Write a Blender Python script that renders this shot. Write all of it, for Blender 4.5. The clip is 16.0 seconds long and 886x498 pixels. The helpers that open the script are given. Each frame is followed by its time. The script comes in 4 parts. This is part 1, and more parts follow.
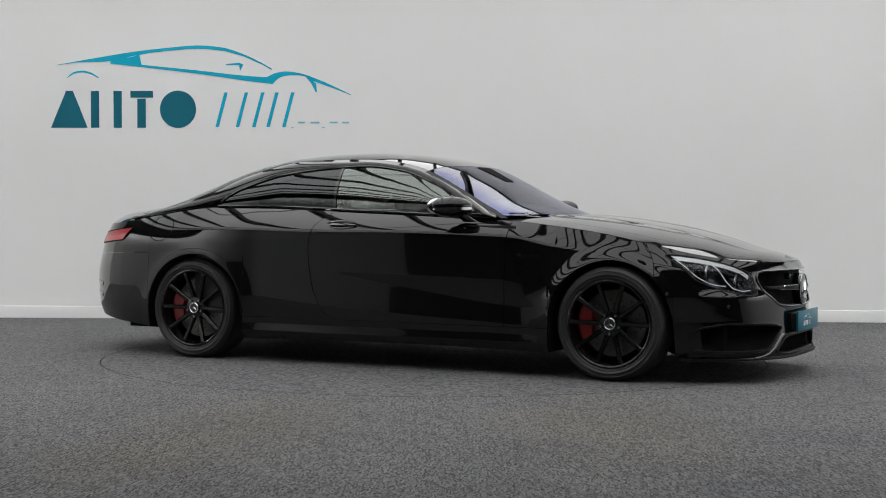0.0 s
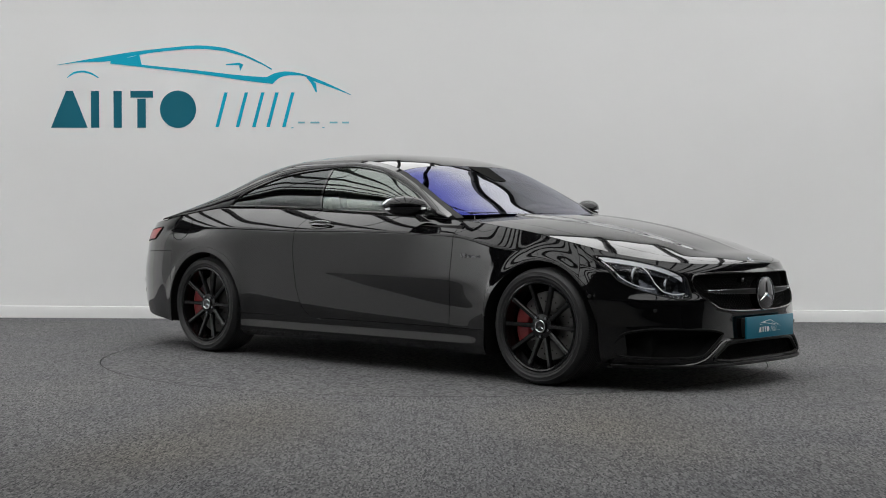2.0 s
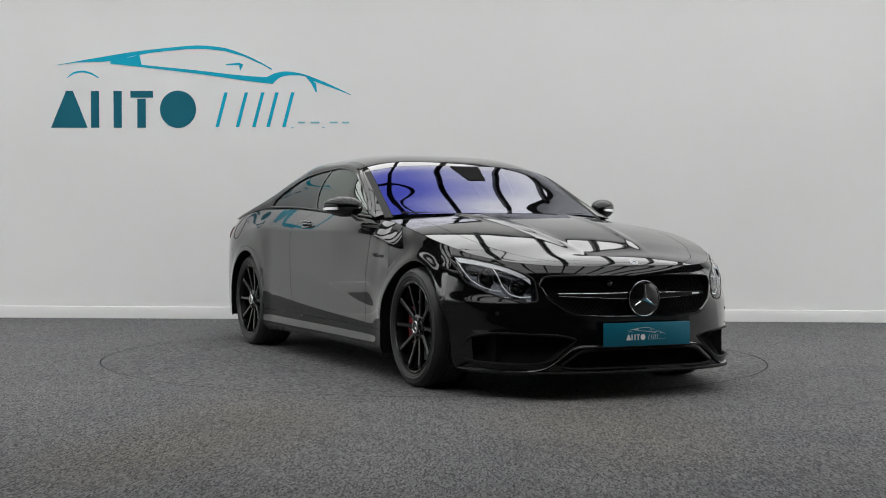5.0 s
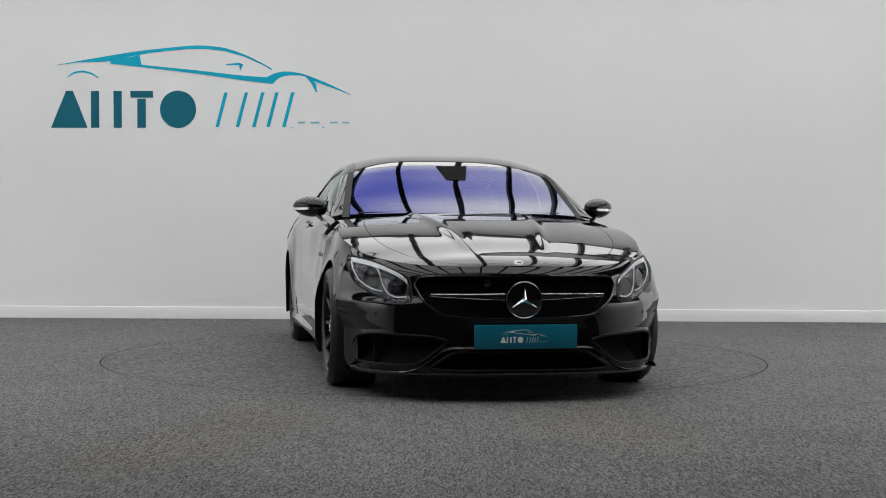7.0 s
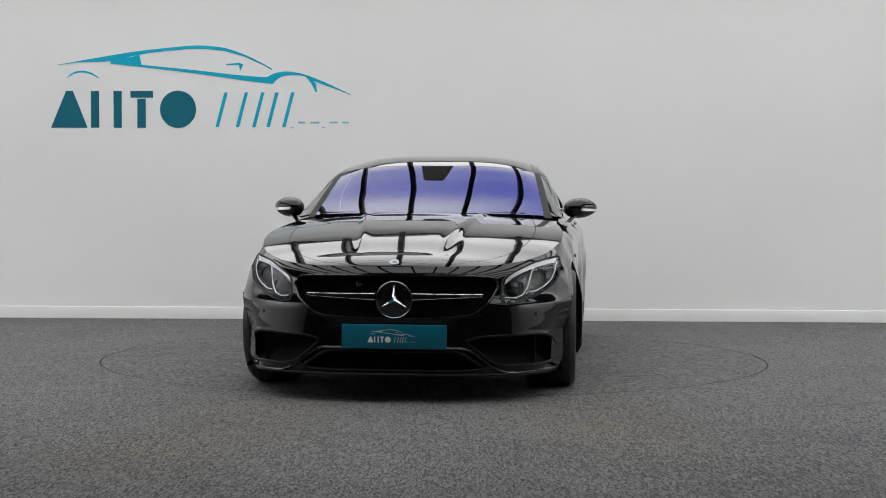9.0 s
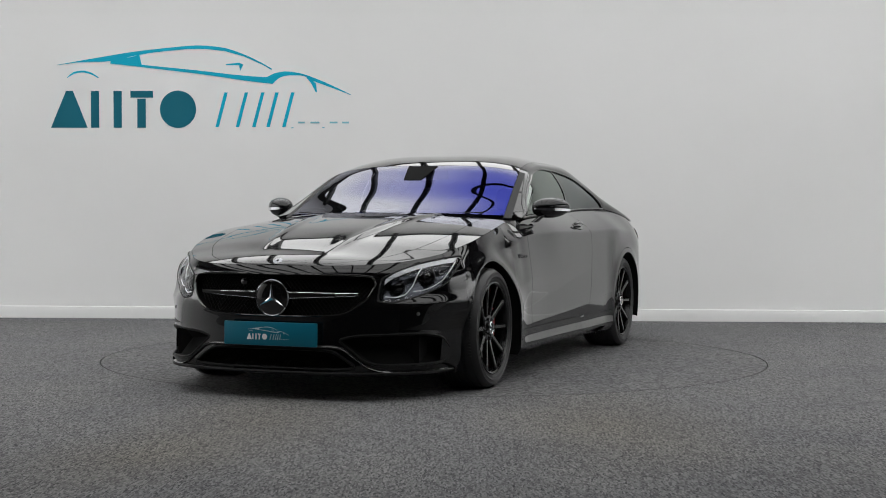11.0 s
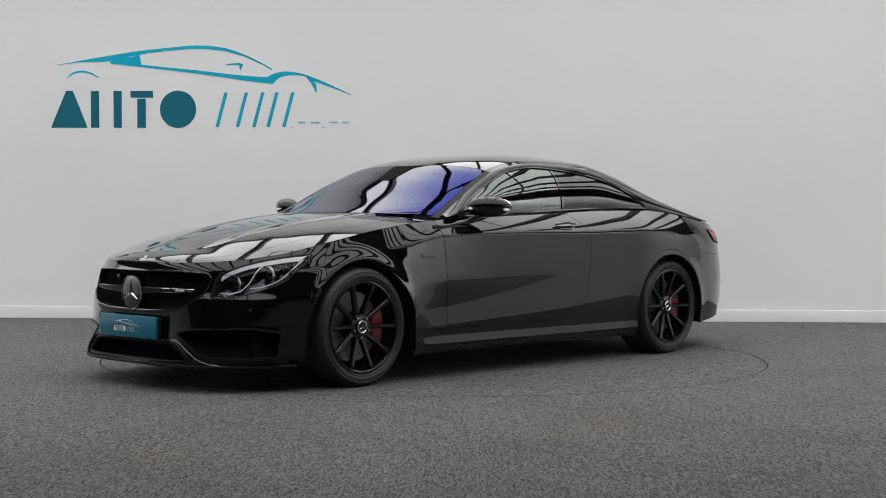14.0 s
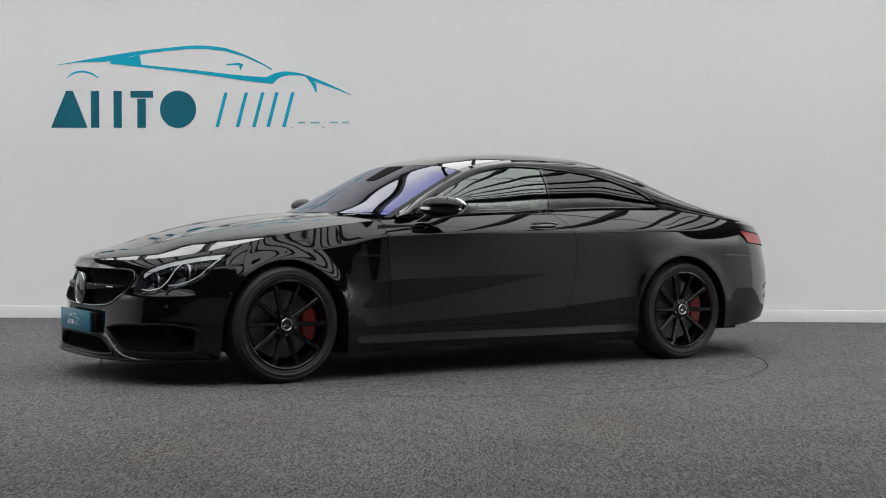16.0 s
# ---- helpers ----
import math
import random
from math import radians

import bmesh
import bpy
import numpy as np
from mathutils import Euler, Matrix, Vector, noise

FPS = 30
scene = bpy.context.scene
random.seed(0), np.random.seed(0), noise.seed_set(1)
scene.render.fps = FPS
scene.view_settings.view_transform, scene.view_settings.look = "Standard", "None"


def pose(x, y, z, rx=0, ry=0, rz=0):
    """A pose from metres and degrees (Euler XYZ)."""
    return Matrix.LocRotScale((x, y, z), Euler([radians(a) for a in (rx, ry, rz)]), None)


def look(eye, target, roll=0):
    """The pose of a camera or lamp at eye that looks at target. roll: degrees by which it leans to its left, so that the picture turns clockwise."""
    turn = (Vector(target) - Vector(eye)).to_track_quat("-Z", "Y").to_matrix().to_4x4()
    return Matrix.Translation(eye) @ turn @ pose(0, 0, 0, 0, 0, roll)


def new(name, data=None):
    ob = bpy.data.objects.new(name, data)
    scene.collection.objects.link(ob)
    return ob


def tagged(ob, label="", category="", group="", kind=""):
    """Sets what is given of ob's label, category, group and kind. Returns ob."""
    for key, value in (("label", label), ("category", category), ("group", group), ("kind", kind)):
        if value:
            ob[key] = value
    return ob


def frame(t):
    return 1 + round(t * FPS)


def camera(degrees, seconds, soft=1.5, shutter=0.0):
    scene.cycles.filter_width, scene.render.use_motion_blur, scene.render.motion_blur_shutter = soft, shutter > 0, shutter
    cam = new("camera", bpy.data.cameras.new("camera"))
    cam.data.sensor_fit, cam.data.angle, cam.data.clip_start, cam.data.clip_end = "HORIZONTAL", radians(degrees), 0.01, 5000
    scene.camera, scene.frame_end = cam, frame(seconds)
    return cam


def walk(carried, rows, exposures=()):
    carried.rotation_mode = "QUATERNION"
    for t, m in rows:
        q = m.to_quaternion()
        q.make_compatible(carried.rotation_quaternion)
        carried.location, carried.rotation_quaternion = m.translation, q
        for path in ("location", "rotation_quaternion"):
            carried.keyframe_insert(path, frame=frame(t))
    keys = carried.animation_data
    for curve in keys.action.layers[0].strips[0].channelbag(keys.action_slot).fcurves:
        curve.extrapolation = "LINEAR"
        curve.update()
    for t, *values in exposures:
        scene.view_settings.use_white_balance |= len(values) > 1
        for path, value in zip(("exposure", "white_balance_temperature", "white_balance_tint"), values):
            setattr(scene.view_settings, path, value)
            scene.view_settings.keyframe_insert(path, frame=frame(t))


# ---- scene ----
cam = camera(34.494, 16.0, soft=1.0)
EYE = (0.0, -9.724, 0.935)
AIM = look(EYE, (EYE[0] + 0.0056, EYE[1] + 1.0, EYE[2] - 0.0207), 0.292)
walk(cam, [(0.0, AIM), (16.0, AIM)])

# ---- light ----
world = bpy.data.worlds.new("world")
scene.world = world
world.use_nodes = True
world.node_tree.nodes["Background"].inputs[0].default_value = (0.9, 0.95, 1.0, 1)
world.node_tree.nodes["Background"].inputs[1].default_value = 0.05
SKY_GLOW = 1.95
# strength of the added fill strips over the side walls
SIDE_GLOW = 13.5
scene.view_settings.exposure = 0.0


# ---- small helpers ----
def pchip(keys, q):
    """Smooth monotone curve through (a, b) keys, sorted by a."""
    k = sorted(keys)
    a = np.array([c[0] for c in k], float)
    b = np.array([c[1] for c in k], float)
    q = np.clip(np.asarray(q, float), a[0], a[-1])
    h = np.diff(a)
    d = np.diff(b) / h
    m = np.empty(len(a))
    m[0], m[-1] = d[0], d[-1]
    for n in range(1, len(a) - 1):
        m[n] = 0 if d[n - 1] * d[n] <= 0 else 2 * d[n - 1] * d[n] / (d[n - 1] + d[n])
    n = np.clip(np.searchsorted(a, q) - 1, 0, len(h) - 1)
    t = (q - a[n]) / h[n]
    return ((1 + 2 * t) * (1 - t) ** 2 * b[n] + t * (1 - t) ** 2 * h[n] * m[n]
            + t * t * (3 - 2 * t) * b[n + 1] + t * t * (t - 1) * h[n] * m[n + 1])


def curve_fn(keys):
    k = sorted(keys)
    qs = np.linspace(k[0][0], k[-1][0], 400)
    vs = pchip(k, qs)
    return lambda q: float(np.interp(q, qs, vs))


def smooth(ob, angle=35):
    me = ob.data
    me.polygons.foreach_set("use_smooth", [True] * len(me.polygons))
    me.set_sharp_from_angle(angle=radians(angle))
    return ob


def part(name, bm, material, parent=None, label="", angle=35):
    me = bpy.data.meshes.new(name)
    bmesh.ops.remove_doubles(bm, verts=bm.verts, dist=1e-5)
    bm.normal_update()
    bm.to_mesh(me)
    bm.free()
    me.materials.append(material)
    ob = new(name, me)
    smooth(ob, angle)
    if parent:
        ob.parent = parent
    if label:
        tagged(ob, label)
    return ob


def empty(name, label, category, group="", kind=""):
    return tagged(new(name), label, category, group, kind)


def orient(bm):
    """Turn all faces of a car panel outwards."""
    bm.normal_update()
    for f in bm.faces:
        c = f.calc_center_median()
        if f.normal.dot(c - Vector((max(-1.5, min(1.2, c.x * 0.8)), 0, 0.45))) < 0:
            f.normal_flip()


def box(bm, lo, hi, bevel=0.0, m=None):
    r = bmesh.ops.create_cube(bm, size=1)
    c = [(a + b) / 2 for a, b in zip(lo, hi)]
    d = [b - a for a, b in zip(lo, hi)]
    for v in r["verts"]:
        v.co = Vector([v.co[n] * d[n] + c[n] for n in range(3)])
    vs = r["verts"]
    if bevel:
        es = list({e for v in vs for e in v.link_edges})
        g = bmesh.ops.bevel(bm, geom=es, offset=bevel, segments=2, affect="EDGES", profile=0.5)
        vs = list({v for f in g["faces"] for v in f.verts} | {v for v in vs if v.is_valid})
    if m is not None:
        bmesh.ops.transform(bm, matrix=m, verts=vs)
    return vs


def sheet(bm, rows, close=False):
    """Quads over rows of points; equal points collapse."""
    g = [[bm.verts.new(p) for p in r] for r in rows]
    for a, b in zip(g, g[1:]):
        n = len(a)
        for c in range(n if close else n - 1):
            d = (c + 1) % n
            try:
                bm.faces.new((a[c], a[d], b[d], b[c]))
            except ValueError:
                pass
    return g


def tube(bm, pts, r, n=8, closed=False, flat=1.0):
    """A round bar along points."""
    pts = [Vector(p) for p in pts]
    rows = []
    count = len(pts)
    for c, p in enumerate(pts):
        a = pts[(c - 1) % count] if (closed or c) else p
        b = pts[(c + 1) % count] if (closed or c < count - 1) else p
        t = (b - a).normalized()
        up = Vector((0, 0, 1)) if abs(t.z) < 0.9 else Vector((1, 0, 0))
        s = t.cross(up).normalized()
        u = s.cross(t)
        rows.append([p + r * (math.cos(2 * math.pi * q / n) * s + flat * math.sin(2 * math.pi * q / n) * u) for q in range(n)])
    if closed:
        rows.append(rows[0])
    g = sheet(bm, rows, close=True)
    if not closed:
        bm.faces.new(g[0])
        bm.faces.new(g[-1][::-1])


def revolve(bm, prof, n=64, axis="y"):
    """Spin a profile of (radius, offset) about the y axis."""
    rows = []
    for q in range(n + 1):
        a = 2 * math.pi * q / n
        rows.append([(r * math.cos(a), o, r * math.sin(a)) for r, o in prof])
    sheet(bm, rows)


# ---- materials ----
def material(name, colour, rough=0.5, metal=0.0, coat=0.0, spec=0.5, bump=0.0, scale=50.0, vary=0.0, rough_vary=0.0, tint=None, coat_rough=0.03):
    mat = bpy.data.materials.new(name)
    mat.use_nodes = True
    nt = mat.node_tree
    b = nt.nodes["Principled BSDF"]
    b.inputs["Base Color"].default_value = (*colour, 1)
    b.inputs["Roughness"].default_value = rough
    b.inputs["Metallic"].default_value = metal
    b.inputs["Coat Weight"].default_value = coat
    b.inputs["Coat Roughness"].default_value = coat_rough
    b.inputs["Specular IOR Level"].default_value = spec
    if tint:
        b.inputs["Specular Tint"].default_value = (*tint, 1)
    if bump or vary or rough_vary:
        tc = nt.nodes.new("ShaderNodeTexCoord")
        nz = nt.nodes.new("ShaderNodeTexNoise")
        nz.inputs["Scale"].default_value = scale
        nz.inputs["Detail"].default_value = 5
        nt.links.new(tc.outputs["Object"], nz.inputs["Vector"])
        if bump:
            bp = nt.nodes.new("ShaderNodeBump")
            bp.inputs["Strength"].default_value = bump
            bp.inputs["Distance"].default_value = 0.002
            nt.links.new(nz.outputs["Fac"], bp.inputs["Height"])
            nt.links.new(bp.outputs["Normal"], b.inputs["Normal"])
        if vary:
            big = nt.nodes.new("ShaderNodeTexNoise")
            big.inputs["Scale"].default_value = scale / 25
            nt.links.new(tc.outputs["Object"], big.inputs["Vector"])
            mx = nt.nodes.new("ShaderNodeMix")
            mx.data_type = "RGBA"
            mx.inputs["A"].default_value = (*[c * (1 - vary) for c in colour], 1)
            mx.inputs["B"].default_value = (*[min(1, c * (1 + vary)) for c in colour], 1)
            nt.links.new(big.outputs["Fac"], mx.inputs["Factor"])
            nt.links.new(mx.outputs["Result"], b.inputs["Base Color"])
        if rough_vary:
            mr = nt.nodes.new("ShaderNodeMapRange")
            mr.inputs["To Min"].default_value = rough - rough_vary
            mr.inputs["To Max"].default_value = rough + rough_vary
            nt.links.new(nz.outputs["Fac"], mr.inputs["Value"])
            nt.links.new(mr.outputs["Result"], b.inputs["Roughness"])
    return mat


def glowing(name, colour, strength):
    mat = bpy.data.materials.new(name)
    mat.use_nodes = True
    b = mat.node_tree.nodes["Principled BSDF"]
    b.inputs["Base Color"].default_value = (0.8, 0.8, 0.8, 1)
    b.inputs["Emission Color"].default_value = (*colour, 1)
    b.inputs["Emission Strength"].default_value = strength
    return mat


def glass(name, see, tint, gloss, rough=0.0, edge=None):
    """Thin coated pane: what lies behind shows through by `see`, its mirror image in `tint`, at a flat angle in `edge`."""
    mat = bpy.data.materials.new(name)
    mat.use_nodes = True
    nt = mat.node_tree
    nt.nodes.remove(nt.nodes["Principled BSDF"])
    tr = nt.nodes.new("ShaderNodeBsdfTransparent")
    tr.inputs["Color"].default_value = (*see, 1)
    gl = nt.nodes.new("ShaderNodeBsdfGlossy")
    gl.inputs["Color"].default_value = (*tint, 1)
    gl.inputs["Roughness"].default_value = rough
    if edge:
        lw = nt.nodes.new("ShaderNodeLayerWeight")
        lw.inputs["Blend"].default_value = 0.5
        cr = nt.nodes.new("ShaderNodeValToRGB")
        cr.color_ramp.elements[0].position, cr.color_ramp.elements[0].color = 0.54, (*tint, 1)
        cr.color_ramp.elements[1].position, cr.color_ramp.elements[1].color = 0.68, (*edge, 1)
        nt.links.new(lw.outputs["Facing"], cr.inputs["Fac"])
        nt.links.new(cr.outputs["Color"], gl.inputs["Color"])
    fr = nt.nodes.new("ShaderNodeFresnel")
    fr.inputs["IOR"].default_value = gloss
    mx = nt.nodes.new("ShaderNodeMixShader")
    nt.links.new(fr.outputs["Fac"], mx.inputs["Fac"])
    nt.links.new(tr.outputs["BSDF"], mx.inputs[1])
    nt.links.new(gl.outputs["BSDF"], mx.inputs[2])
    nt.links.new(mx.outputs["Shader"], nt.nodes["Material Output"].inputs["Surface"])
    return mat


def carpet(name, stains=(), tone=1.0, along=1.0, tufts=160):
    mat = bpy.data.materials.new(name)
    mat.use_nodes = True
    nt = mat.node_tree
    b = nt.nodes["Principled BSDF"]
    b.inputs["Roughness"].default_value = 0.95
    b.inputs["Specular IOR Level"].default_value = 0.1
    tc = nt.nodes.new("ShaderNodeTexCoord")
    fine = nt.nodes.new("ShaderNodeTexNoise")
    fine.inputs["Scale"].default_value = 150
    fine.inputs["Detail"].default_value = 3
    fine.inputs["Roughness"].default_value = 0.9
    mid = nt.nodes.new("ShaderNodeTexNoise")
    mid.inputs["Scale"].default_value = 1.3
    mid.inputs["Detail"].default_value = 4
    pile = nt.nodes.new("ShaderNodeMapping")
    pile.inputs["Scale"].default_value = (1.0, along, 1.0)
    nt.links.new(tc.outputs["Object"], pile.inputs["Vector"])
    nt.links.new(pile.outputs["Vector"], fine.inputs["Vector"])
    tuft = nt.nodes.new("ShaderNodeTexVoronoi")
    tuft.inputs["Scale"].default_value = tufts
    nt.links.new(pile.outputs["Vector"], tuft.inputs["Vector"])
    part_of = nt.nodes.new("ShaderNodeMix")
    part_of.inputs["Factor"].default_value = 0.4
    nt.links.new(tuft.outputs["Color"], part_of.inputs["A"])
    nt.links.new(fine.outputs["Fac"], part_of.inputs["B"])
    nt.links.new(tc.outputs["Object"], mid.inputs["Vector"])
    ramp = nt.nodes.new("ShaderNodeValToRGB")
    ramp.color_ramp.elements[0].position, ramp.color_ramp.elements[0].color = 0.19, (0.030, 0.031, 0.034, 1)
    ramp.color_ramp.elements[1].position, ramp.color_ramp.elements[1].color = 0.81, (0.245, 0.244, 0.248, 1)
    nt.links.new(part_of.outputs["Result"], ramp.inputs["Fac"])
    worn = nt.nodes.new("ShaderNodeMix")
    worn.data_type, worn.blend_type = "RGBA", "MULTIPLY"
    worn.inputs["Factor"].default_value = 1.0
    soft = nt.nodes.new("ShaderNodeValToRGB")
    soft.color_ramp.elements[0].position, soft.color_ramp.elements[0].color = 0.3, (0.86 * tone, 0.86 * tone, 0.87 * tone, 1)
    soft.color_ramp.elements[1].position, soft.color_ramp.elements[1].color = 0.7, (tone, 0.99 * tone, 0.96 * tone, 1)
    nt.links.new(mid.outputs["Fac"], soft.inputs["Fac"])
    nt.links.new(ramp.outputs["Color"], worn.inputs["A"])
    nt.links.new(soft.outputs["Color"], worn.inputs["B"])
    last = worn.outputs["Result"]
    for x, y, rx, ry in stains:
        mp = nt.nodes.new("ShaderNodeMapping")
        mp.inputs["Location"].default_value = (-x / rx, -y / ry, 0)
        mp.inputs["Scale"].default_value = (1 / rx, 1 / ry, 1)
        nt.links.new(tc.outputs["Object"], mp.inputs["Vector"])
        gr = nt.nodes.new("ShaderNodeTexGradient")
        gr.gradient_type = "SPHERICAL"
        nt.links.new(mp.outputs["Vector"], gr.inputs["Vector"])
        st = nt.nodes.new("ShaderNodeMix")
        st.data_type, st.blend_type = "RGBA", "MULTIPLY"
        st.inputs["B"].default_value = (1.0, 0.955, 0.86, 1)
        nt.links.new(gr.outputs["Fac"], st.inputs["Factor"])
        nt.links.new(last, st.inputs["A"])
        last = st.outputs["Result"]
    nt.links.new(last, b.inputs["Base Color"])
    bp = nt.nodes.new("ShaderNodeBump")
    bp.inputs["Strength"].default_value = 0.08
    bp.inputs["Distance"].default_value = 0.005
    nt.links.new(fine.outputs["Fac"], bp.inputs["Height"])
    nt.links.new(bp.outputs["Normal"], b.inputs["Normal"])
    return mat


PAINT = material("black_paint", (0.004, 0.004, 0.0045), 0.06, 0, 0.78, 0.08, coat_rough=0.012)
MESH_BLACK = material("black_mesh_plastic", (0.005, 0.005, 0.005), 0.5, 0, 0, 0.15)
GLOSS_BLACK = material("gloss_black", (0.006, 0.006, 0.006), 0.12, 0, 0.6)
SATIN = material("satin_black_wheel", (0.005, 0.005, 0.0055), 0.25, 0.0, 0.3, 0.25, coat_rough=0.06)
MATT = material("matt_black_plastic", (0.012, 0.012, 0.012), 0.6, 0, 0, 0.3, bump=0.2, scale=300)
VOID = material("dark_cavity", (0.006, 0.006, 0.006), 0.9, 0, 0, 0.1)
RUBBER = material("tyre_rubber", (0.020, 0.020, 0.021), 0.5, 0, 0, 0.45, bump=0.2, scale=220, vary=0.2)
CHROME = material("chrome", (0.82, 0.83, 0.85), 0.08, 1.0)
DARK_CHROME = material("dark_chrome", (0.30, 0.31, 0.33), 0.16, 1.0)
BADGE = material("smoked_chrome", (0.10, 0.10, 0.105), 0.22, 1.0)
DISC = material("brake_disc_steel", (0.12, 0.118, 0.115), 0.38, 1.0, bump=0.15, scale=120)
RED = material("red_caliper", (0.27, 0.005, 0.008), 0.35, 0, 0.3)
TAIL = material("red_lamp_lens", (0.36, 0.010, 0.016), 0.3, 0, 0.25)
LAMP_BODY = material("lamp_housing_grey", (0.10, 0.105, 0.12), 0.25, 0.8)
LEATHER = material("black_leather", (0.012, 0.011, 0.011), 0.5, 0, 0, 0.4, bump=0.3, scale=180)
WHITE_PLASTIC = material("clear_lamp_strip", (0.86, 0.88, 0.92), 0.25, 0.0, 1.0)
TEAL_PLATE = material("teal_plate", (0.004, 0.135, 0.205), 0.4, 0, 0.15, 0.2)
TEAL = material("teal_vinyl", (0.002, 0.40, 0.57), 0.6, 0, 0, 0.2, vary=0.05, scale=30)
DEEP_TEAL = material("deep_teal_vinyl", (0.006, 0.13, 0.185), 0.6, 0, 0, 0.2, vary=0.05, scale=30)
PALE_TEAL = material("pale_teal_vinyl", (0.22, 0.52, 0.60), 0.6, 0, 0, 0.2, vary=0.05, scale=30)
# weak glow put in for the light that the clear lamp strips reflect
DRL_SHEEN = glowing("running_light_sheen", (0.93, 0.96, 1.0), 0.22)
WHITE = material("white_print", (0.8, 0.8, 0.8), 0.5)
PALE_GREY = material("pale_print", (0.5, 0.6, 0.63), 0.5)
WALL = material("painted_wall", (0.79, 0.79, 0.785), 0.75, 0, 0, 0.3, bump=0.08, scale=40, vary=0.015)
SKIRTING = material("skirting_gloss", (0.74, 0.74, 0.735), 0.35, 0, 0, 0.5, vary=0.03, scale=30)
SIDE_WALL = material("grey_side_wall", (0.68, 0.68, 0.68), 0.75, 0, 0, 0.3, bump=0.08, scale=40, vary=0.03)
DARK_WALL = material("dark_wall", (0.045, 0.045, 0.048), 0.8, vary=0.1, scale=20)
CARPET = carpet("grey_loop_carpet", tone=0.96, tufts=70)
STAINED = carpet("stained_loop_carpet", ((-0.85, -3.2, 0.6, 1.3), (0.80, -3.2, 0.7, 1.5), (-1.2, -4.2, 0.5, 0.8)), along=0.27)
BEAM = material("black_steel_beam", (0.012, 0.012, 0.012), 0.6, vary=0.2, scale=20)
CEIL = material("ceiling_paint", (0.08, 0.08, 0.08), 0.8, vary=0.05, scale=10)
SKYLIGHT = glowing("skylight_panel", (0.965, 0.97, 0.965), SKY_GLOW)
# fill light, added to brighten the side walls
SIDE_FILL = glowing("side_fill_glow", (0.965, 0.97, 0.965), SIDE_GLOW)
SCREEN_GLASS = glass("coated_windscreen", (0.36, 0.38, 0.42), (0.14, 0.17, 0.95), 2.1, edge=(0.88, 0.89, 1.0))
SIDE_GLASS = glass("side_window_glass", (0.34, 0.36, 0.35), (0.92, 1.0, 0.95), 2.15)
PRIVACY_GLASS = glass("privacy_glass", (0.05, 0.05, 0.05), (0.9, 0.95, 0.95), 1.6)
LAMP_GLASS = glass("headlamp_cover", (0.94, 0.95, 0.96), (1, 1, 1), 1.35)
ROOF_GLASS = material("black_roof_glass", (0.004, 0.004, 0.004), 0.03, 0, 1.0)

# ---- the room ----
TABLE_R = 2.22
WALL_Y = 3.54
WALL_TURN = -0.0143
HALF_X, BACK_Y, TOP = 8.5, -13.5, 3.6
SPLIT_Y = -6.8


def wall_y(x):
    return WALL_Y + WALL_TURN * x


def slab(name, lo, hi, mat, label, category, bevel=0.0):
    bm = bmesh.new()
    box(bm, lo, hi, bevel)
    return tagged(part(name, bm, mat), label, category, kind="structure")


def build_floor():
    bm = bmesh.new()
    n = 128
    rows = []
    for q in range(n + 1):
        a = 2 * math.pi * q / n
        d = Vector((math.cos(a), math.sin(a), 0))
        reach = 30 / max(abs(d.x), abs(d.y))
        rows.append([d * (TABLE_R + 0.002) - Vector((0, 0, 0.05)), d * (TABLE_R + 0.002), d * 4, d * 8, d * reach])
    sheet(bm, rows)
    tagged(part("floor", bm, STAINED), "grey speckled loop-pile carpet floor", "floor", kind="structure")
    bm = bmesh.new()
    bmesh.ops.create_circle(bm, cap_ends=True, radius=TABLE_R + 0.1, segments=96, matrix=pose(0, 0, -0.05))
    tagged(part("floor_pit", bm, VOID), "dark pit under the turntable", "floor", kind="structure")


def build_turntable():
    top = empty("turntable", "round carpeted turntable flush with the floor", "turntable")
    n = 128
    for name, prof, mat in (("deck", ((0, 0), (1.0, 0), (TABLE_R - 0.008, 0)), CARPET), ("rim", ((TABLE_R - 0.008, 0), (TABLE_R - 0.004, -0.003), (TABLE_R - 0.004, -0.045)), MATT)):
        bm = bmesh.new()
        rows = [[(r * math.cos(2 * math.pi * q / n), r * math.sin(2 * math.pi * q / n), z) for q in range(n + 1)] for r, z in prof]
        sheet(bm, rows)
        bmesh.ops.recalc_face_normals(bm, faces=bm.faces)
        part(name, bm, mat, top)
    return top


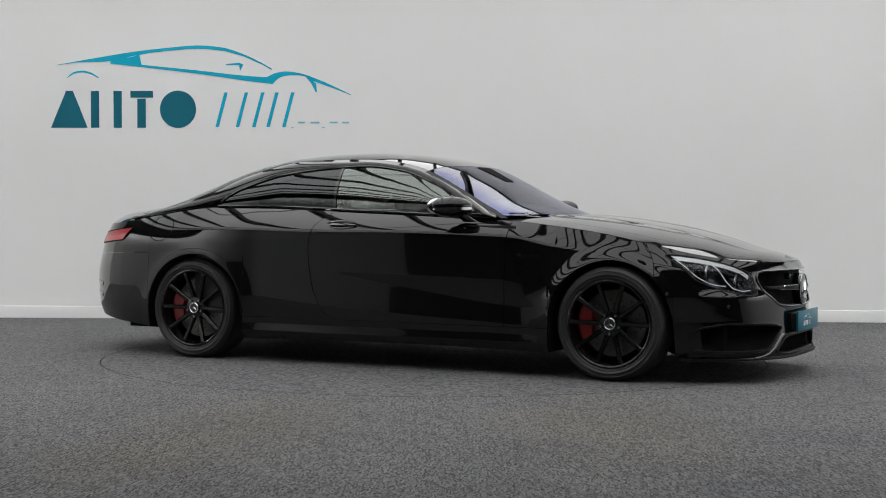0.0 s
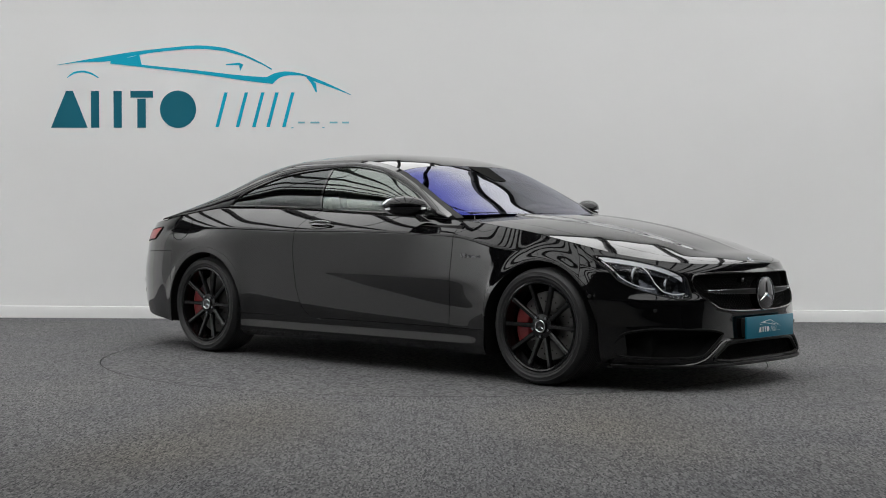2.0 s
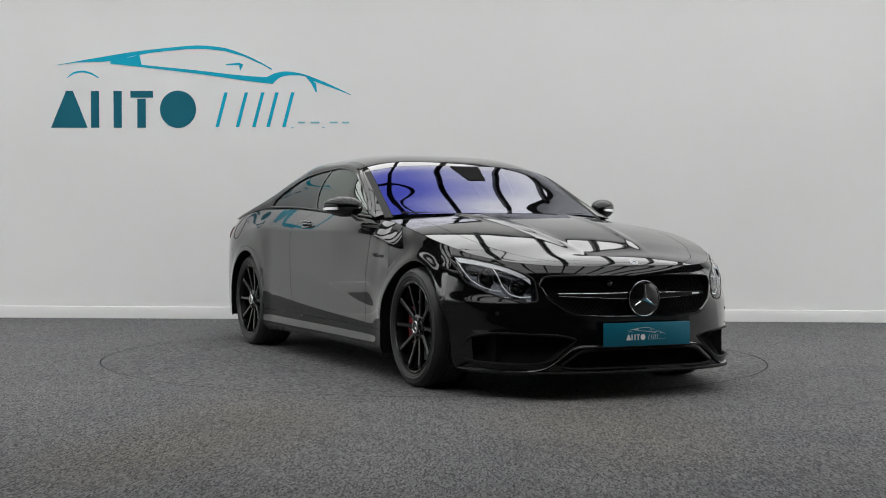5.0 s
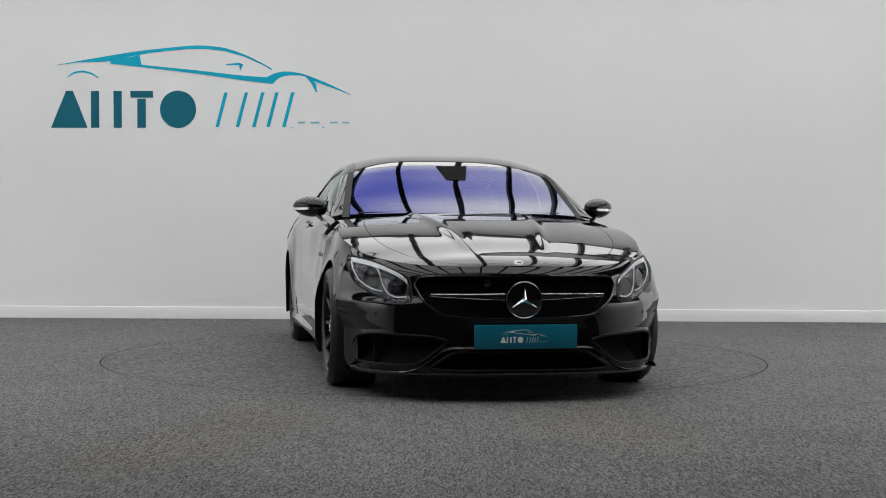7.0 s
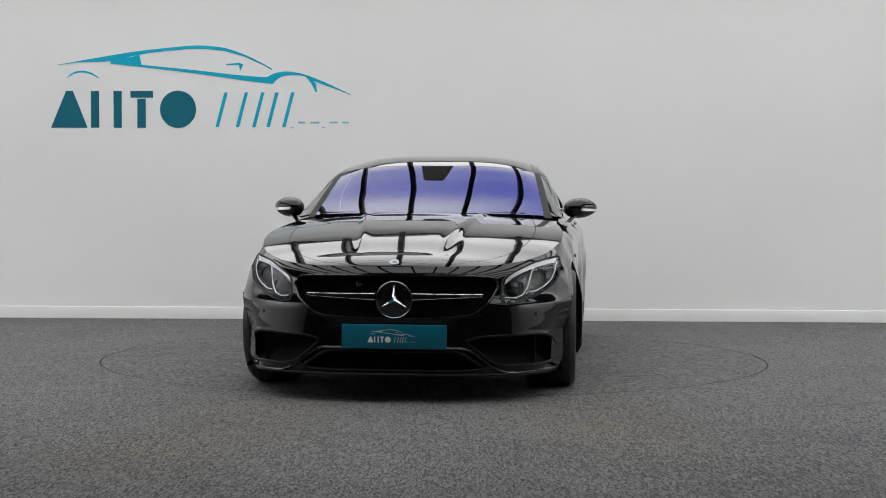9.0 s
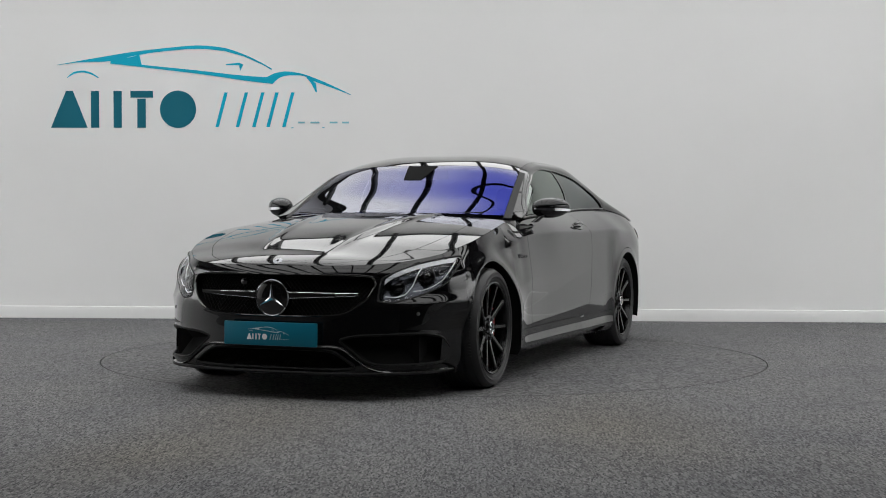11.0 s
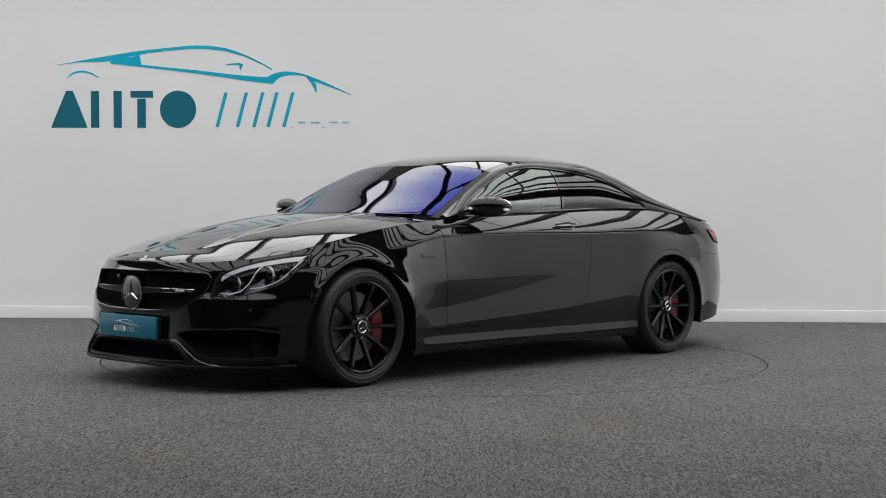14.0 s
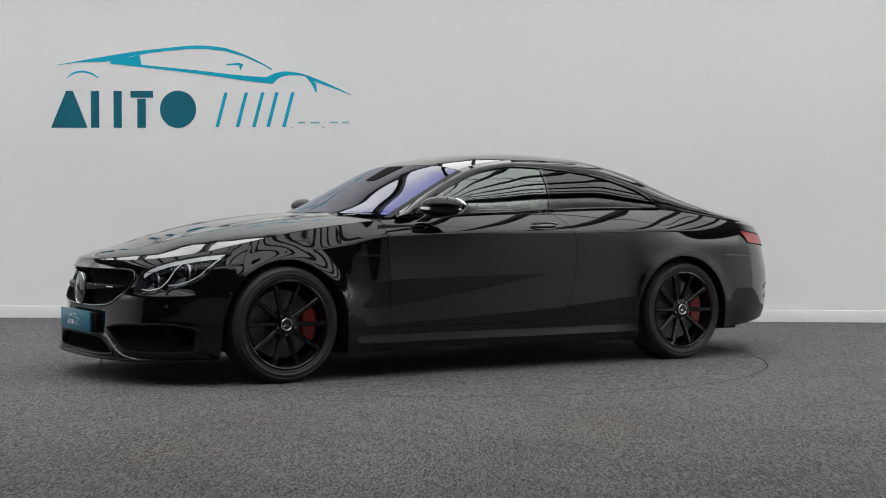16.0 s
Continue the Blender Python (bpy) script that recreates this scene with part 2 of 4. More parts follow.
def build_walls():
    bm = bmesh.new()
    box(bm, (-9, 0, 0), (9, 0.2, TOP), m=pose(0, WALL_Y, 0, 0, 0, math.degrees(WALL_TURN)))
    tagged(part("wall_north", bm, WALL), "smooth pale grey painted showroom wall", "wall", kind="structure")
    bm = bmesh.new()
    rows = [[(x, y, z) for y, z in ((0, 0), (-0.016, 0), (-0.016, 0.098), (-0.012, 0.108), (0, 0.112))] for x in (-9, -3, 3, 9)]
    sheet(bm, rows)
    bmesh.ops.transform(bm, matrix=pose(0, WALL_Y - 0.001, 0, 0, 0, math.degrees(WALL_TURN)), verts=bm.verts)
    bmesh.ops.recalc_face_normals(bm, faces=bm.faces)
    tagged(part("baseboard", bm, SKIRTING), "white painted skirting board along the wall", "skirting board", kind="structure")
    for name, a, c in (("wall_west", -HALF_X - 0.2, -HALF_X), ("wall_east", HALF_X, HALF_X + 0.2)):
        slab(name, (a, SPLIT_Y, 0), (c, WALL_Y + 0.3, TOP), SIDE_WALL, "plain grey side wall", "wall")
        slab(name + "_rear", (a, BACK_Y, 0), (c, SPLIT_Y, TOP), DARK_WALL, "dark rear part of the side wall", "wall")
    slab("wall_south", (-HALF_X - 0.2, BACK_Y - 0.2, 0), (HALF_X + 0.2, BACK_Y, TOP), DARK_WALL, "dark rear wall of the showroom", "wall")


LIGHT_Y0, LIGHT_Y1 = -5.3, 3.3
BEAM_STEP = 0.74
LIGHT_X = 5.4


def build_ceiling():
    bm = bmesh.new()
    box(bm, (-HALF_X - 0.2, BACK_Y - 0.2, TOP + 0.25), (HALF_X + 0.2, WALL_Y + 0.4, TOP + 0.35))
    box(bm, (-HALF_X, BACK_Y, TOP - 0.02), (HALF_X, LIGHT_Y0, TOP + 0.24))
    tagged(part("ceiling", bm, CEIL), "dark showroom ceiling", "ceiling", kind="structure")
    for side in (1, -1):
        bm = bmesh.new()
        box(bm, (min(side * LIGHT_X, side * 7.0), LIGHT_Y0, TOP - 0.02), (max(side * LIGHT_X, side * 7.0), WALL_Y - 0.1, TOP + 0.24))
        tagged(part("ceiling_side", bm, DARK_WALL), "dark unlit ceiling beside the skylight", "ceiling", kind="structure")
        # unseen baffle, added to keep the side fill out of the car's reflections
        bm = bmesh.new()
        box(bm, (min(side * 7.0, side * 7.05), LIGHT_Y0, TOP - 0.55), (max(side * 7.0, side * 7.05), WALL_Y - 0.1, TOP - 0.02))
        tagged(part("fill_baffle", bm, DARK_WALL), "dark unseen baffle hiding the added side fill", "fascia", kind="structure")
        # glowing strip added over the side wall, so the flanks mirror it brighter
        bm = bmesh.new()
        box(bm, (min(side * 7.06, side * 8.3), -4.6, TOP + 0.02), (max(side * 7.06, side * 8.3), 2.4, TOP + 0.04))
        tagged(part("side_fill_panel", bm, SIDE_FILL), "bright ceiling panel of the skylight and its added side fill", "skylight", "skylight panels", "structure")
    n = int(LIGHT_X / BEAM_STEP)
    for q in range(-n - 1, n + 1):
        x = (q + 0.5) * BEAM_STEP - 0.02
        if abs(x) < LIGHT_X:
            bm = bmesh.new()
            box(bm, (x - 0.034, LIGHT_Y0, TOP - 0.12), (x + 0.034, LIGHT_Y1 + 0.2, TOP), 0.006)
            tagged(part("ceiling_beam", bm, BEAM), "black steel roof beam under the skylight", "beam", "roof beams", "structure")
        bm = bmesh.new()
        box(bm, (max(x + 0.03, -LIGHT_X), LIGHT_Y0, TOP + 0.02), (min(x + BEAM_STEP - 0.03, LIGHT_X), LIGHT_Y1, TOP + 0.04))
        tagged(part("skylight", bm, SKYLIGHT), "bright ceiling panel of the skylight and its added side fill", "skylight", "skylight panels", "structure")
    for y in (-4.9, -4.0, -2.8, -1.6, -0.4, 0.9):
        bm = bmesh.new()
        box(bm, (-LIGHT_X, y - 0.012, TOP - 0.15), (LIGHT_X, y + 0.012, TOP - 0.125), 0.004)
        tagged(part("ceiling_purlin", bm, BEAM), "thin black steel purlin under the skylight", "beam", "roof purlins", "structure")


build_floor()
build_walls()
build_ceiling()
turntable = build_turntable()

# ---- the car: surface of the shell ----
# x forward, y to the car's left, z up; origin on the ground between the axles
AXLE = 1.4725
NOSE_X0, TAIL_X0 = 1.30, -1.60
NOSE_N, TAIL_N = 2.7, 2.4
nose_x = curve_fn([(0.10, 2.397), (0.2, 2.390), (0.3, 2.377), (0.36, 2.373), (0.42, 2.376), (0.5, 2.384), (0.57, 2.375), (0.65, 2.353), (0.70, 2.326), (0.73, 2.295), (0.80, 2.20), (0.95, 2.06)])
nose_power = curve_fn([(0.1, 3.0), (0.33, 2.9), (0.45, 2.6), (0.56, 2.3), (0.9, 2.3)])
tail_x = curve_fn([(0.15, -2.58), (0.25, -2.65), (0.35, -2.70), (0.52, -2.71), (0.72, -2.66), (0.88, -2.60), (1.0, -2.56)])
half_w = curve_fn([(-1.6, 0.962), (-1.3, 0.962), (-0.9, 0.948), (-0.3, 0.938), (0.4, 0.936), (0.9, 0.944), (1.3, 0.956)])
ring_z = curve_fn([(2.45, 0.690), (2.32, 0.696), (2.2, 0.712), (2.1, 0.731), (1.9, 0.772), (1.7, 0.814), (1.47, 0.854), (1.2, 0.888), (0.85, 0.926), (0.25, 0.962), (-0.49, 0.989), (-1.01, 1.010), (-1.35, 1.012), (-1.6, 0.986), (-1.8, 0.958), (-2.2, 0.908), (-2.4, 0.893), (-2.6, 0.888)])
crease_z = curve_fn([(2.45, 0.62), (2.2, 0.635), (1.9, 0.665), (1.7, 0.70), (1.47, 0.74), (1.2, 0.765), (0.8, 0.838), (0.0, 0.855), (-0.5, 0.852), (-1.2, 0.862), (-1.9, 0.852), (-2.4, 0.828), (-2.6, 0.82)])
sill_z = curve_fn([(2.45, 0.135), (1.85, 0.150), (1.10, 0.148), (0.3, 0.160), (-0.33, 0.160), (-1.06, 0.146), (-1.50, 0.150), (-1.83, 0.200), (-2.1, 0.222), (-2.4, 0.250), (-2.6, 0.27)])
end_inset = curve_fn([(0.0, 0.03), (0.08, 0.008), (0.3, 0.004), (0.6, 0.0), (0.85, 0.004), (1.0, 0.014)])
ARCHES = ((1.478, 0.335, 0.370), (-1.436, 0.316, 0.384))


# the flank's lines along the car: a hollow that runs out towards the rear, the fold over the skirt
hollow_top = curve_fn([(-1.2, 0.607), (-0.57, 0.603), (0.23, 0.593), (0.79, 0.585), (0.97, 0.560), (1.3, 0.55)])
hollow_low = curve_fn([(-1.2, 0.607), (-0.57, 0.598), (0.23, 0.498), (0.79, 0.426), (0.97, 0.415), (1.3, 0.415)])
fold_z = curve_fn([(-1.3, 0.47), (-1.12, 0.451), (-0.5, 0.382), (0.235, 0.335), (0.787, 0.308), (0.92, 0.299), (1.3, 0.295)])


def upper_slope(xn):
    """Lean of the flank between hollow and crease."""
    q = min(1.0, max(0.0, (xn - 0.15) / 0.75))
    return 0.022 + 0.12 * q * q * (3 - 2 * q)


def crease_depth(xn):
    return 0.009 + upper_slope(xn) * (crease_z(xn) - hollow_top(xn))


def flank_column(xn):
    """How deep the flank lies at heights from the crease down to the sill, from its slopes."""
    zs = np.linspace(crease_z(xn), 0.13, 240)
    step = zs[0] - zs[1]
    turn = lambda edge, wide: 0.5 + 0.5 * np.tanh((zs - edge) / wide)
    gone = min(1.0, max(0.0, (0.985 - xn) / 0.05)) * min(1.0, max(0.0, (xn + 0.62) / 0.12))
    top = upper_slope(xn)
    slope = top * np.ones_like(zs)
    slope += (-0.034 * gone - top) * (1 - turn(hollow_top(xn), 0.005))
    slope += (0.034 * gone + 0.040) * (1 - turn(hollow_low(xn), 0.005))
    slope += -0.095 * (1 - turn(fold_z(xn), 0.005))
    slope += 0.205 * (1 - turn(0.252, 0.006))
    slope += -1.30 * (1 - turn(0.196, 0.007))
    return zs[::-1], (crease_depth(xn) - np.cumsum(slope) * step)[::-1]


FLANK_X = np.arange(-1.34, 1.345, 0.02)
FLANK = [flank_column(x) for x in FLANK_X]


def flank(xn, z):
    q = (min(1.339, max(-1.339, xn)) + 1.34) / 0.02
    a = int(q)
    lo, hi = (np.interp(z, *FLANK[n]) for n in (a, min(a + 1, len(FLANK) - 1)))
    return float(lo + (hi - lo) * (q - a))


def inset(xn, z):
    """How far the side lies inside the car's greatest half width."""
    zc, zb = crease_z(xn), 0.15
    t = max(0.0, (z - zb) / (zc - zb))
    flare = 0.0
    for xw, zw, r in ARCHES:
        d = math.hypot(xn - xw, max(0.0, z - zw)) - r
        flare = max(flare, 0.013 * math.exp(-(d / 0.055) ** 2) if d > 0 else 0.013)
    k = min(1.0, max(0.0, (1.12 - xn) / 0.15)) * min(1.0, max(0.0, (xn + 1.12) / 0.15))
    if z > zc:
        side = k * crease_depth(xn) + (1 - k) * 0.014 + 1.75 * (z - zc + 0.012) ** 1.27 - 1.75 * 0.012 ** 1.27
    else:
        side = (k * flank(xn, z) if k else 0.0) + (1 - k) * end_inset(t) - flare * (1 - t ** 4)
    tail = min(1.0, max(0.0, (-1.15 - xn) / 0.55))
    if tail:
        # the fold dies out over the rear wheel
        tail = tail * tail * (3 - 2 * tail)
        soft = end_inset(min(0.6, t)) - flare * (1 - min(1.0, t) ** 4) + 1.9 * max(0.0, z - 0.73) ** 2
        side += (soft - side) * tail
    wing = min(1.0, max(0.0, (xn - 0.85) / 0.5))
    if wing == 0:
        return side
    # the front wing rolls over softly, with no fold
    wing = wing * wing * (3 - 2 * wing)
    corner = min(1.0, max(0.0, (xn - 1.66) / 0.24))
    corner = corner * corner * (3 - 2 * corner)
    d, e = z - 0.662, z - 0.47
    lean = end_inset(min(0.3, t)) - 1.15 * flare + 0.135 * (e + math.sqrt(e * e + 0.0004))
    front = end_inset(min(0.6, t)) - flare * (1 - min(1.0, t) ** 4) + 0.28 * (d + math.sqrt(d * d + 0.0006))
    front += 0.14 * max(0.0, min(z, 0.70) - 0.50) + 0.34 * max(0.0, 0.50 - max(z, 0.36)) + 0.03 * max(0.0, 0.36 - z)
    over = lean + (front - lean) * corner
    return side + (over - side) * wing


def in_poly(y, z, poly):
    """Signed distance into a convex-ish outline: above 0 inside."""
    inside, best = False, 9.0
    n = len(poly)
    for c in range(n):
        (y0, z0), (y1, z1) = poly[c], poly[(c + 1) % n]
        if (z0 > z) != (z1 > z) and y < (y1 - y0) * (z - z0) / (z1 - z0) + y0:
            inside = not inside
        dy, dz = y1 - y0, z1 - z0
        t = max(0, min(1, ((y - y0) * dy + (z - z0) * dz) / (dy * dy + dz * dz)))
        best = min(best, math.hypot(y - y0 - t * dy, z - z0 - t * dz))
    return best if inside else -best


def rounded(poly, step=6, weight=0.28):
    """A closed outline with its corners rounded."""
    out = []
    n = len(poly)
    for c in range(n):
        p, q, r = (Vector((*poly[(c + k) % n], 0)) for k in (-1, 0, 1))
        a, b = q.lerp(p, weight), q.lerp(r, weight)
        for k in range(step + 1):
            t = k / step
            v = a * (1 - t) ** 2 + q * 2 * t * (1 - t) + b * t * t
            out.append((v.x, v.y))
    return out


# outlines across the front, (y, z)
GRILLE = rounded([(-0.50, 0.648), (0.50, 0.648), (0.535, 0.60), (0.50, 0.52), (0.40, 0.446), (0.2, 0.432), (-0.2, 0.432), (-0.40, 0.446), (-0.50, 0.52), (-0.535, 0.60)], 4, 0.3)
FOG = rounded([(0.815, 0.184), (0.826, 0.25), (0.806, 0.322), (0.74, 0.346), (0.46, 0.338), (0.37, 0.315), (0.42, 0.275), (0.53, 0.186)], 4, 0.3)
INTAKE = rounded([(-0.34, 0.266), (0.34, 0.266), (0.49, 0.163), (-0.49, 0.163)], 4, 0.2)
HEADLAMP = rounded([(0.835, 0.742), (0.79, 0.734), (0.70, 0.708), (0.60, 0.658), (0.553, 0.628), (0.546, 0.535), (0.555, 0.510), (0.618, 0.503), (0.72, 0.537), (0.822, 0.60), (0.845, 0.690)], 4, 0.3)
OPENINGS = (GRILLE, FOG, INTAKE, HEADLAMP)


def plan_power(q, z):
    """Power of the front's plan curve at share q of its length: squarer at the foot, rounder at the lamps."""
    f = min(1.0, max(0.0, (q - 0.50) / 0.25))
    return NOSE_N + (nose_power(z) - NOSE_N) * f * f * (3 - 2 * f)


def plan_front(r, z):
    """Share of the front's length at share r of its half width."""
    n = NOSE_N
    for again in range(6):
        q = (1 - r ** n) ** (1 / n)
        n = 0.5 * n + 0.5 * plan_power(q ** (n / NOSE_N), z)
    return (1 - r ** n) ** (1 / n)


def nose(y, z, lift=0.0):
    """The point of the front shell at (y, z), moved forward by lift."""
    xf = nose_x(z)
    w = 0.956 - inset(1.9, z)
    for again in range(3):
        r = min(0.999, abs(y) / w)
        w = 0.956 - inset(NOSE_X0 + 1.10 * (1 - r ** NOSE_N) ** (1 / NOSE_N), z)
    r = min(0.999, abs(y) / w)
    x = NOSE_X0 + (xf - NOSE_X0) * plan_front(r, z)
    e = 0.004
    r2 = min(0.9995, (abs(y) + e) / w)
    slope = (x - (NOSE_X0 + (xf - NOSE_X0) * plan_front(r2, z))) / e
    n = Vector((1, math.copysign(slope, y), 0)).normalized()
    return Vector((x, y, z)) + n * lift


# columns round the shell: ("n", y share) on the nose, ("s", x) on the side, ("t", y share) on the tail
def columns():
    c = [("n", v) for v in np.linspace(0, 0.885, 121)]
    xs = list(np.linspace(1.83, 1.12, 26)) + [1.1135, 1.1105, 1.09, 1.06] + list(np.linspace(1.0, 0.815, 6)) + list(np.linspace(0.76, -1.02, 34))
    for xw, zw, r in ARCHES:
        xs += [xw + r, xw + r + 0.003, xw - r, xw - r - 0.003, xw + r * 0.985, xw - r * 0.985, xw + r * 0.95, xw - r * 0.95]
    xs += list(np.linspace(-1.05, -1.9, 30))
    nose_end = NOSE_X0 + (nose_x(0.5) - NOSE_X0) * (1 - 0.885 ** NOSE_N) ** (1 / NOSE_N)
    tail_end = TAIL_X0 + (tail_x(0.5) - TAIL_X0) * (1 - 0.93 ** TAIL_N) ** (1 / TAIL_N)
    xs = [x for x in xs if tail_end + 0.01 < x < nose_end - 0.01] + list(np.linspace(-1.95, tail_end + 0.012, 5))
    xs = sorted(set(round(float(x), 4) for x in xs), reverse=True)
    c += [("s", x) for x in xs]
    c += [("t", v) for v in np.linspace(0.93, 0, 30)]
    return c


DOOR_REAR = curve_fn([(0.28, -0.30), (0.304, -0.40), (0.367, -0.485), (0.528, -0.560), (0.744, -0.592), (0.889, -0.565), (0.992, -0.46)])
ROWS_LOW, ROWS_MID, ROWS_TOP = 18, 56, 10


def col_nominal(col):
    k, v = col
    if k == "n":
        return NOSE_X0 + (2.40 - NOSE_X0) * (1 - v ** NOSE_N) ** (1 / NOSE_N)
    if k == "t":
        return TAIL_X0 + (-2.68 - TAIL_X0) * (1 - v ** TAIL_N) ** (1 / TAIL_N)
    return v


def row_heights(xn):
    zb0 = sill_z(xn)
    zc, zs = crease_z(xn), ring_z(xn)
    low = list(np.linspace(zb0, 0.295, ROWS_LOW, endpoint=False))
    mid = list(np.linspace(0.295, zc, ROWS_MID, endpoint=False))
    top = list(np.linspace(zc, zs, ROWS_TOP))
    zb = zb0
    for xw, zw, r in ARCHES:
        if abs(xn - xw) <= r + 1e-4:
            zb = max(zb0, zw + math.sqrt(max(0, r * r - (xn - xw) ** 2)))
    body = low + mid
    if zb > zb0:
        body = [zb + (z - zb0) * (zc - zb) / (zc - zb0) for z in body]
    return body + top


def shell_point(col, xn, z):
    k, v = col
    if k == "n":
        w = 0.956 - inset(xn, z)
        q = (1 - v ** NOSE_N) ** (1 / NOSE_N)
        k = NOSE_N / plan_power(q, z)
        return Vector((NOSE_X0 + (nose_x(z) - NOSE_X0) * q ** k, v ** k * w, z))
    if k == "t":
        w = 0.962 - inset(xn, z)
        x = TAIL_X0 + (tail_x(z) - TAIL_X0) * (1 - v ** TAIL_N) ** (1 / TAIL_N)
        return Vector((x, v * w, z))
    if v > NOSE_X0:
        q = (v - NOSE_X0) / (nose_x(0.5) - NOSE_X0)
        n = plan_power(q, z)
        r = (1 - q ** NOSE_N) ** (1 / n)
        x = NOSE_X0 + (nose_x(z) - NOSE_X0) * q ** (NOSE_N / n)
        return Vector((x, r * (0.956 - inset(xn, z)), z))
    if v < TAIL_X0:
        r = (1 - ((v - TAIL_X0) / (tail_x(0.5) - TAIL_X0)) ** TAIL_N) ** (1 / TAIL_N)
        x = TAIL_X0 + (tail_x(z) - TAIL_X0) * (v - TAIL_X0) / (tail_x(0.5) - TAIL_X0)
        return Vector((x, r * (0.962 - inset(xn, z)), z))
    x = v
    # the door's rear edge is curved: columns near it bend with it
    if -1.0 < v < 0.2:
        bend = DOOR_REAR(z) + 0.56
        x += bend * max(0.0, 1 - abs(v + 0.56) / 0.42)
    return Vector((x, half_w(v) - inset(xn, z), z))


COLS = columns()
NOMINAL = [col_nominal(c) for c in COLS]
GRID = [[shell_point(c, xn, z) for z in row_heights(xn)] for c, xn in zip(COLS, NOMINAL)]
ROWS = len(GRID[0])


def col_at(x):
    return min(range(len(COLS)), key=lambda c: abs(NOMINAL[c] - x))


def shell_y(x, z):
    """Half width of the side at (x, z)."""
    return half_w(x) - inset(x, z)


def flange(bm, loop_pts, inward, depth):
    """Turn a panel's edge inwards, so that the joint beside it is a real gap."""
    a = loop_pts
    b = [p - n * depth for p, n in zip(loop_pts, inward)]
    sheet(bm, [a, b])


def grid_normal(grid, c, r):
    c0, c1 = max(0, c - 1), min(len(grid) - 1, c + 1)
    r0, r1 = max(0, r - 1), min(len(grid[0]) - 1, r + 1)
    n = (grid[c0][r] - grid[c1][r]).cross(grid[c][r1] - grid[c][r0])
    return n.normalized() if n.length > 1e-9 else Vector((0, 1, 0))


def panel(name, c0, c1, r0, r1, parent, mat, label="", gap=0.0022, sides=(1, -1), grid=None, flip=1, holes=False):
    """One body panel out of the shell's grid, for each side of the car (both at once: sides 0)."""
    grid = grid or GRID
    made = []
    for side in sides:
        bm = bmesh.new()
        for s in ((1, -1) if side == 0 else (side,)):
            pts = [[grid[c][r].copy() for r in range(r0, r1 + 1)] for c in range(c0, c1 + 1)]
            nrm = [[grid_normal(grid, c, r) * flip for r in range(r0, r1 + 1)] for c in range(c0, c1 + 1)]
            nc, nr = len(pts), len(pts[0])
            src = [[p.copy() for p in r] for r in pts]
            for c in range(nc):
                for r in range(nr):
                    mv = Vector((0, 0, 0))
                    if c == 0 and not (side == 0 and abs(src[c][r].y) < 1e-6):
                        mv += (src[1][r] - src[0][r]).normalized() * gap
                    if c == nc - 1 and not (side == 0 and abs(src[c][r].y) < 1e-6):
                        mv += (src[-2][r] - src[-1][r]).normalized() * gap
                    if r == 0:
                        mv += (src[c][1] - src[c][0]).normalized() * gap
                    if r == nr - 1 and abs(src[c][r].y) > 1e-6:
                        mv += (src[c][-2] - src[c][-1]).normalized() * gap
                    pts[c][r] = src[c][r] + mv
            edges = []
            if not (side == 0 and abs(src[0][0].y) < 1e-6):
                edges.append((pts[0], nrm[0]))
            if not (side == 0 and abs(src[-1][0].y) < 1e-6):
                edges.append((pts[-1], nrm[-1]))
            edges.append(([p[0] for p in pts], [n[0] for n in nrm]))
            edges.append(([p[-1] for p in pts], [n[-1] for n in nrm]))
            m = Matrix.Diagonal((1, s, 1)).to_3x3()
            g = sheet(bm, [[m @ p for p in r] for r in pts])
            if holes:
                cut = []
                for f in {f for col in g for v in col for f in v.link_faces}:
                    q = f.calc_center_median()
                    if q.x > 1.6 and any(in_poly(abs(q.y), q.z, o) > 0 for o in OPENINGS):
                        cut.append(f)
                bmesh.ops.delete(bm, geom=cut, context="FACES")
            for e, n in edges:
                if max((p - e[0]).length for p in e) < 1e-4:
                    continue
                ins = [k if k.dot(p - Vector((p.x * 0.7, 0, 0.5))) > 0 else -k for k, p in zip(n, e)]
                flange(bm, [m @ p for p in e], [m @ k for k in ins], 0.008)
        bmesh.ops.remove_doubles(bm, verts=bm.verts, dist=1e-5)
        orient(bm)
        made.append(part(name, bm, mat, parent, label, 40))
    return made


car = empty("car", "glossy black two-door luxury coupe with black wheels standing on the turntable", "car")

R_DOOR = ROWS_LOW
R_CREASE = ROWS_LOW + ROWS_MID
R_TOP = ROWS - 1
C_FRONT = col_at(ARCHES[0][0] + ARCHES[0][2] + 0.003)
C_BUMPER = col_at(1.70)
C_DOOR_F = col_at(0.815)
C_DOOR_R = col_at(-0.56)
C_SILL_F = col_at(ARCHES[0][0] - ARCHES[0][2] - 0.003)
C_SILL_R = col_at(ARCHES[1][0] + ARCHES[1][2] + 0.003)
C_REAR = col_at(ARCHES[1][0] - ARCHES[1][2] - 0.003)
C_LAST = len(COLS) - 1

C_ARCH_F = col_at(1.74)
panel("front_bumper", 0, C_ARCH_F, 0, R_CREASE, car, PAINT, "black front bumper with grille and intakes", sides=(0,), holes=True)
panel("nose_panel", 0, C_ARCH_F, R_CREASE, R_TOP, car, PAINT, sides=(0,), gap=0.0006, holes=True)
panel("front_wing", C_ARCH_F, C_DOOR_F, R_DOOR, R_TOP, car, PAINT, holes=True)
panel("door", C_DOOR_F, C_DOOR_R, R_DOOR, R_TOP, car, PAINT)
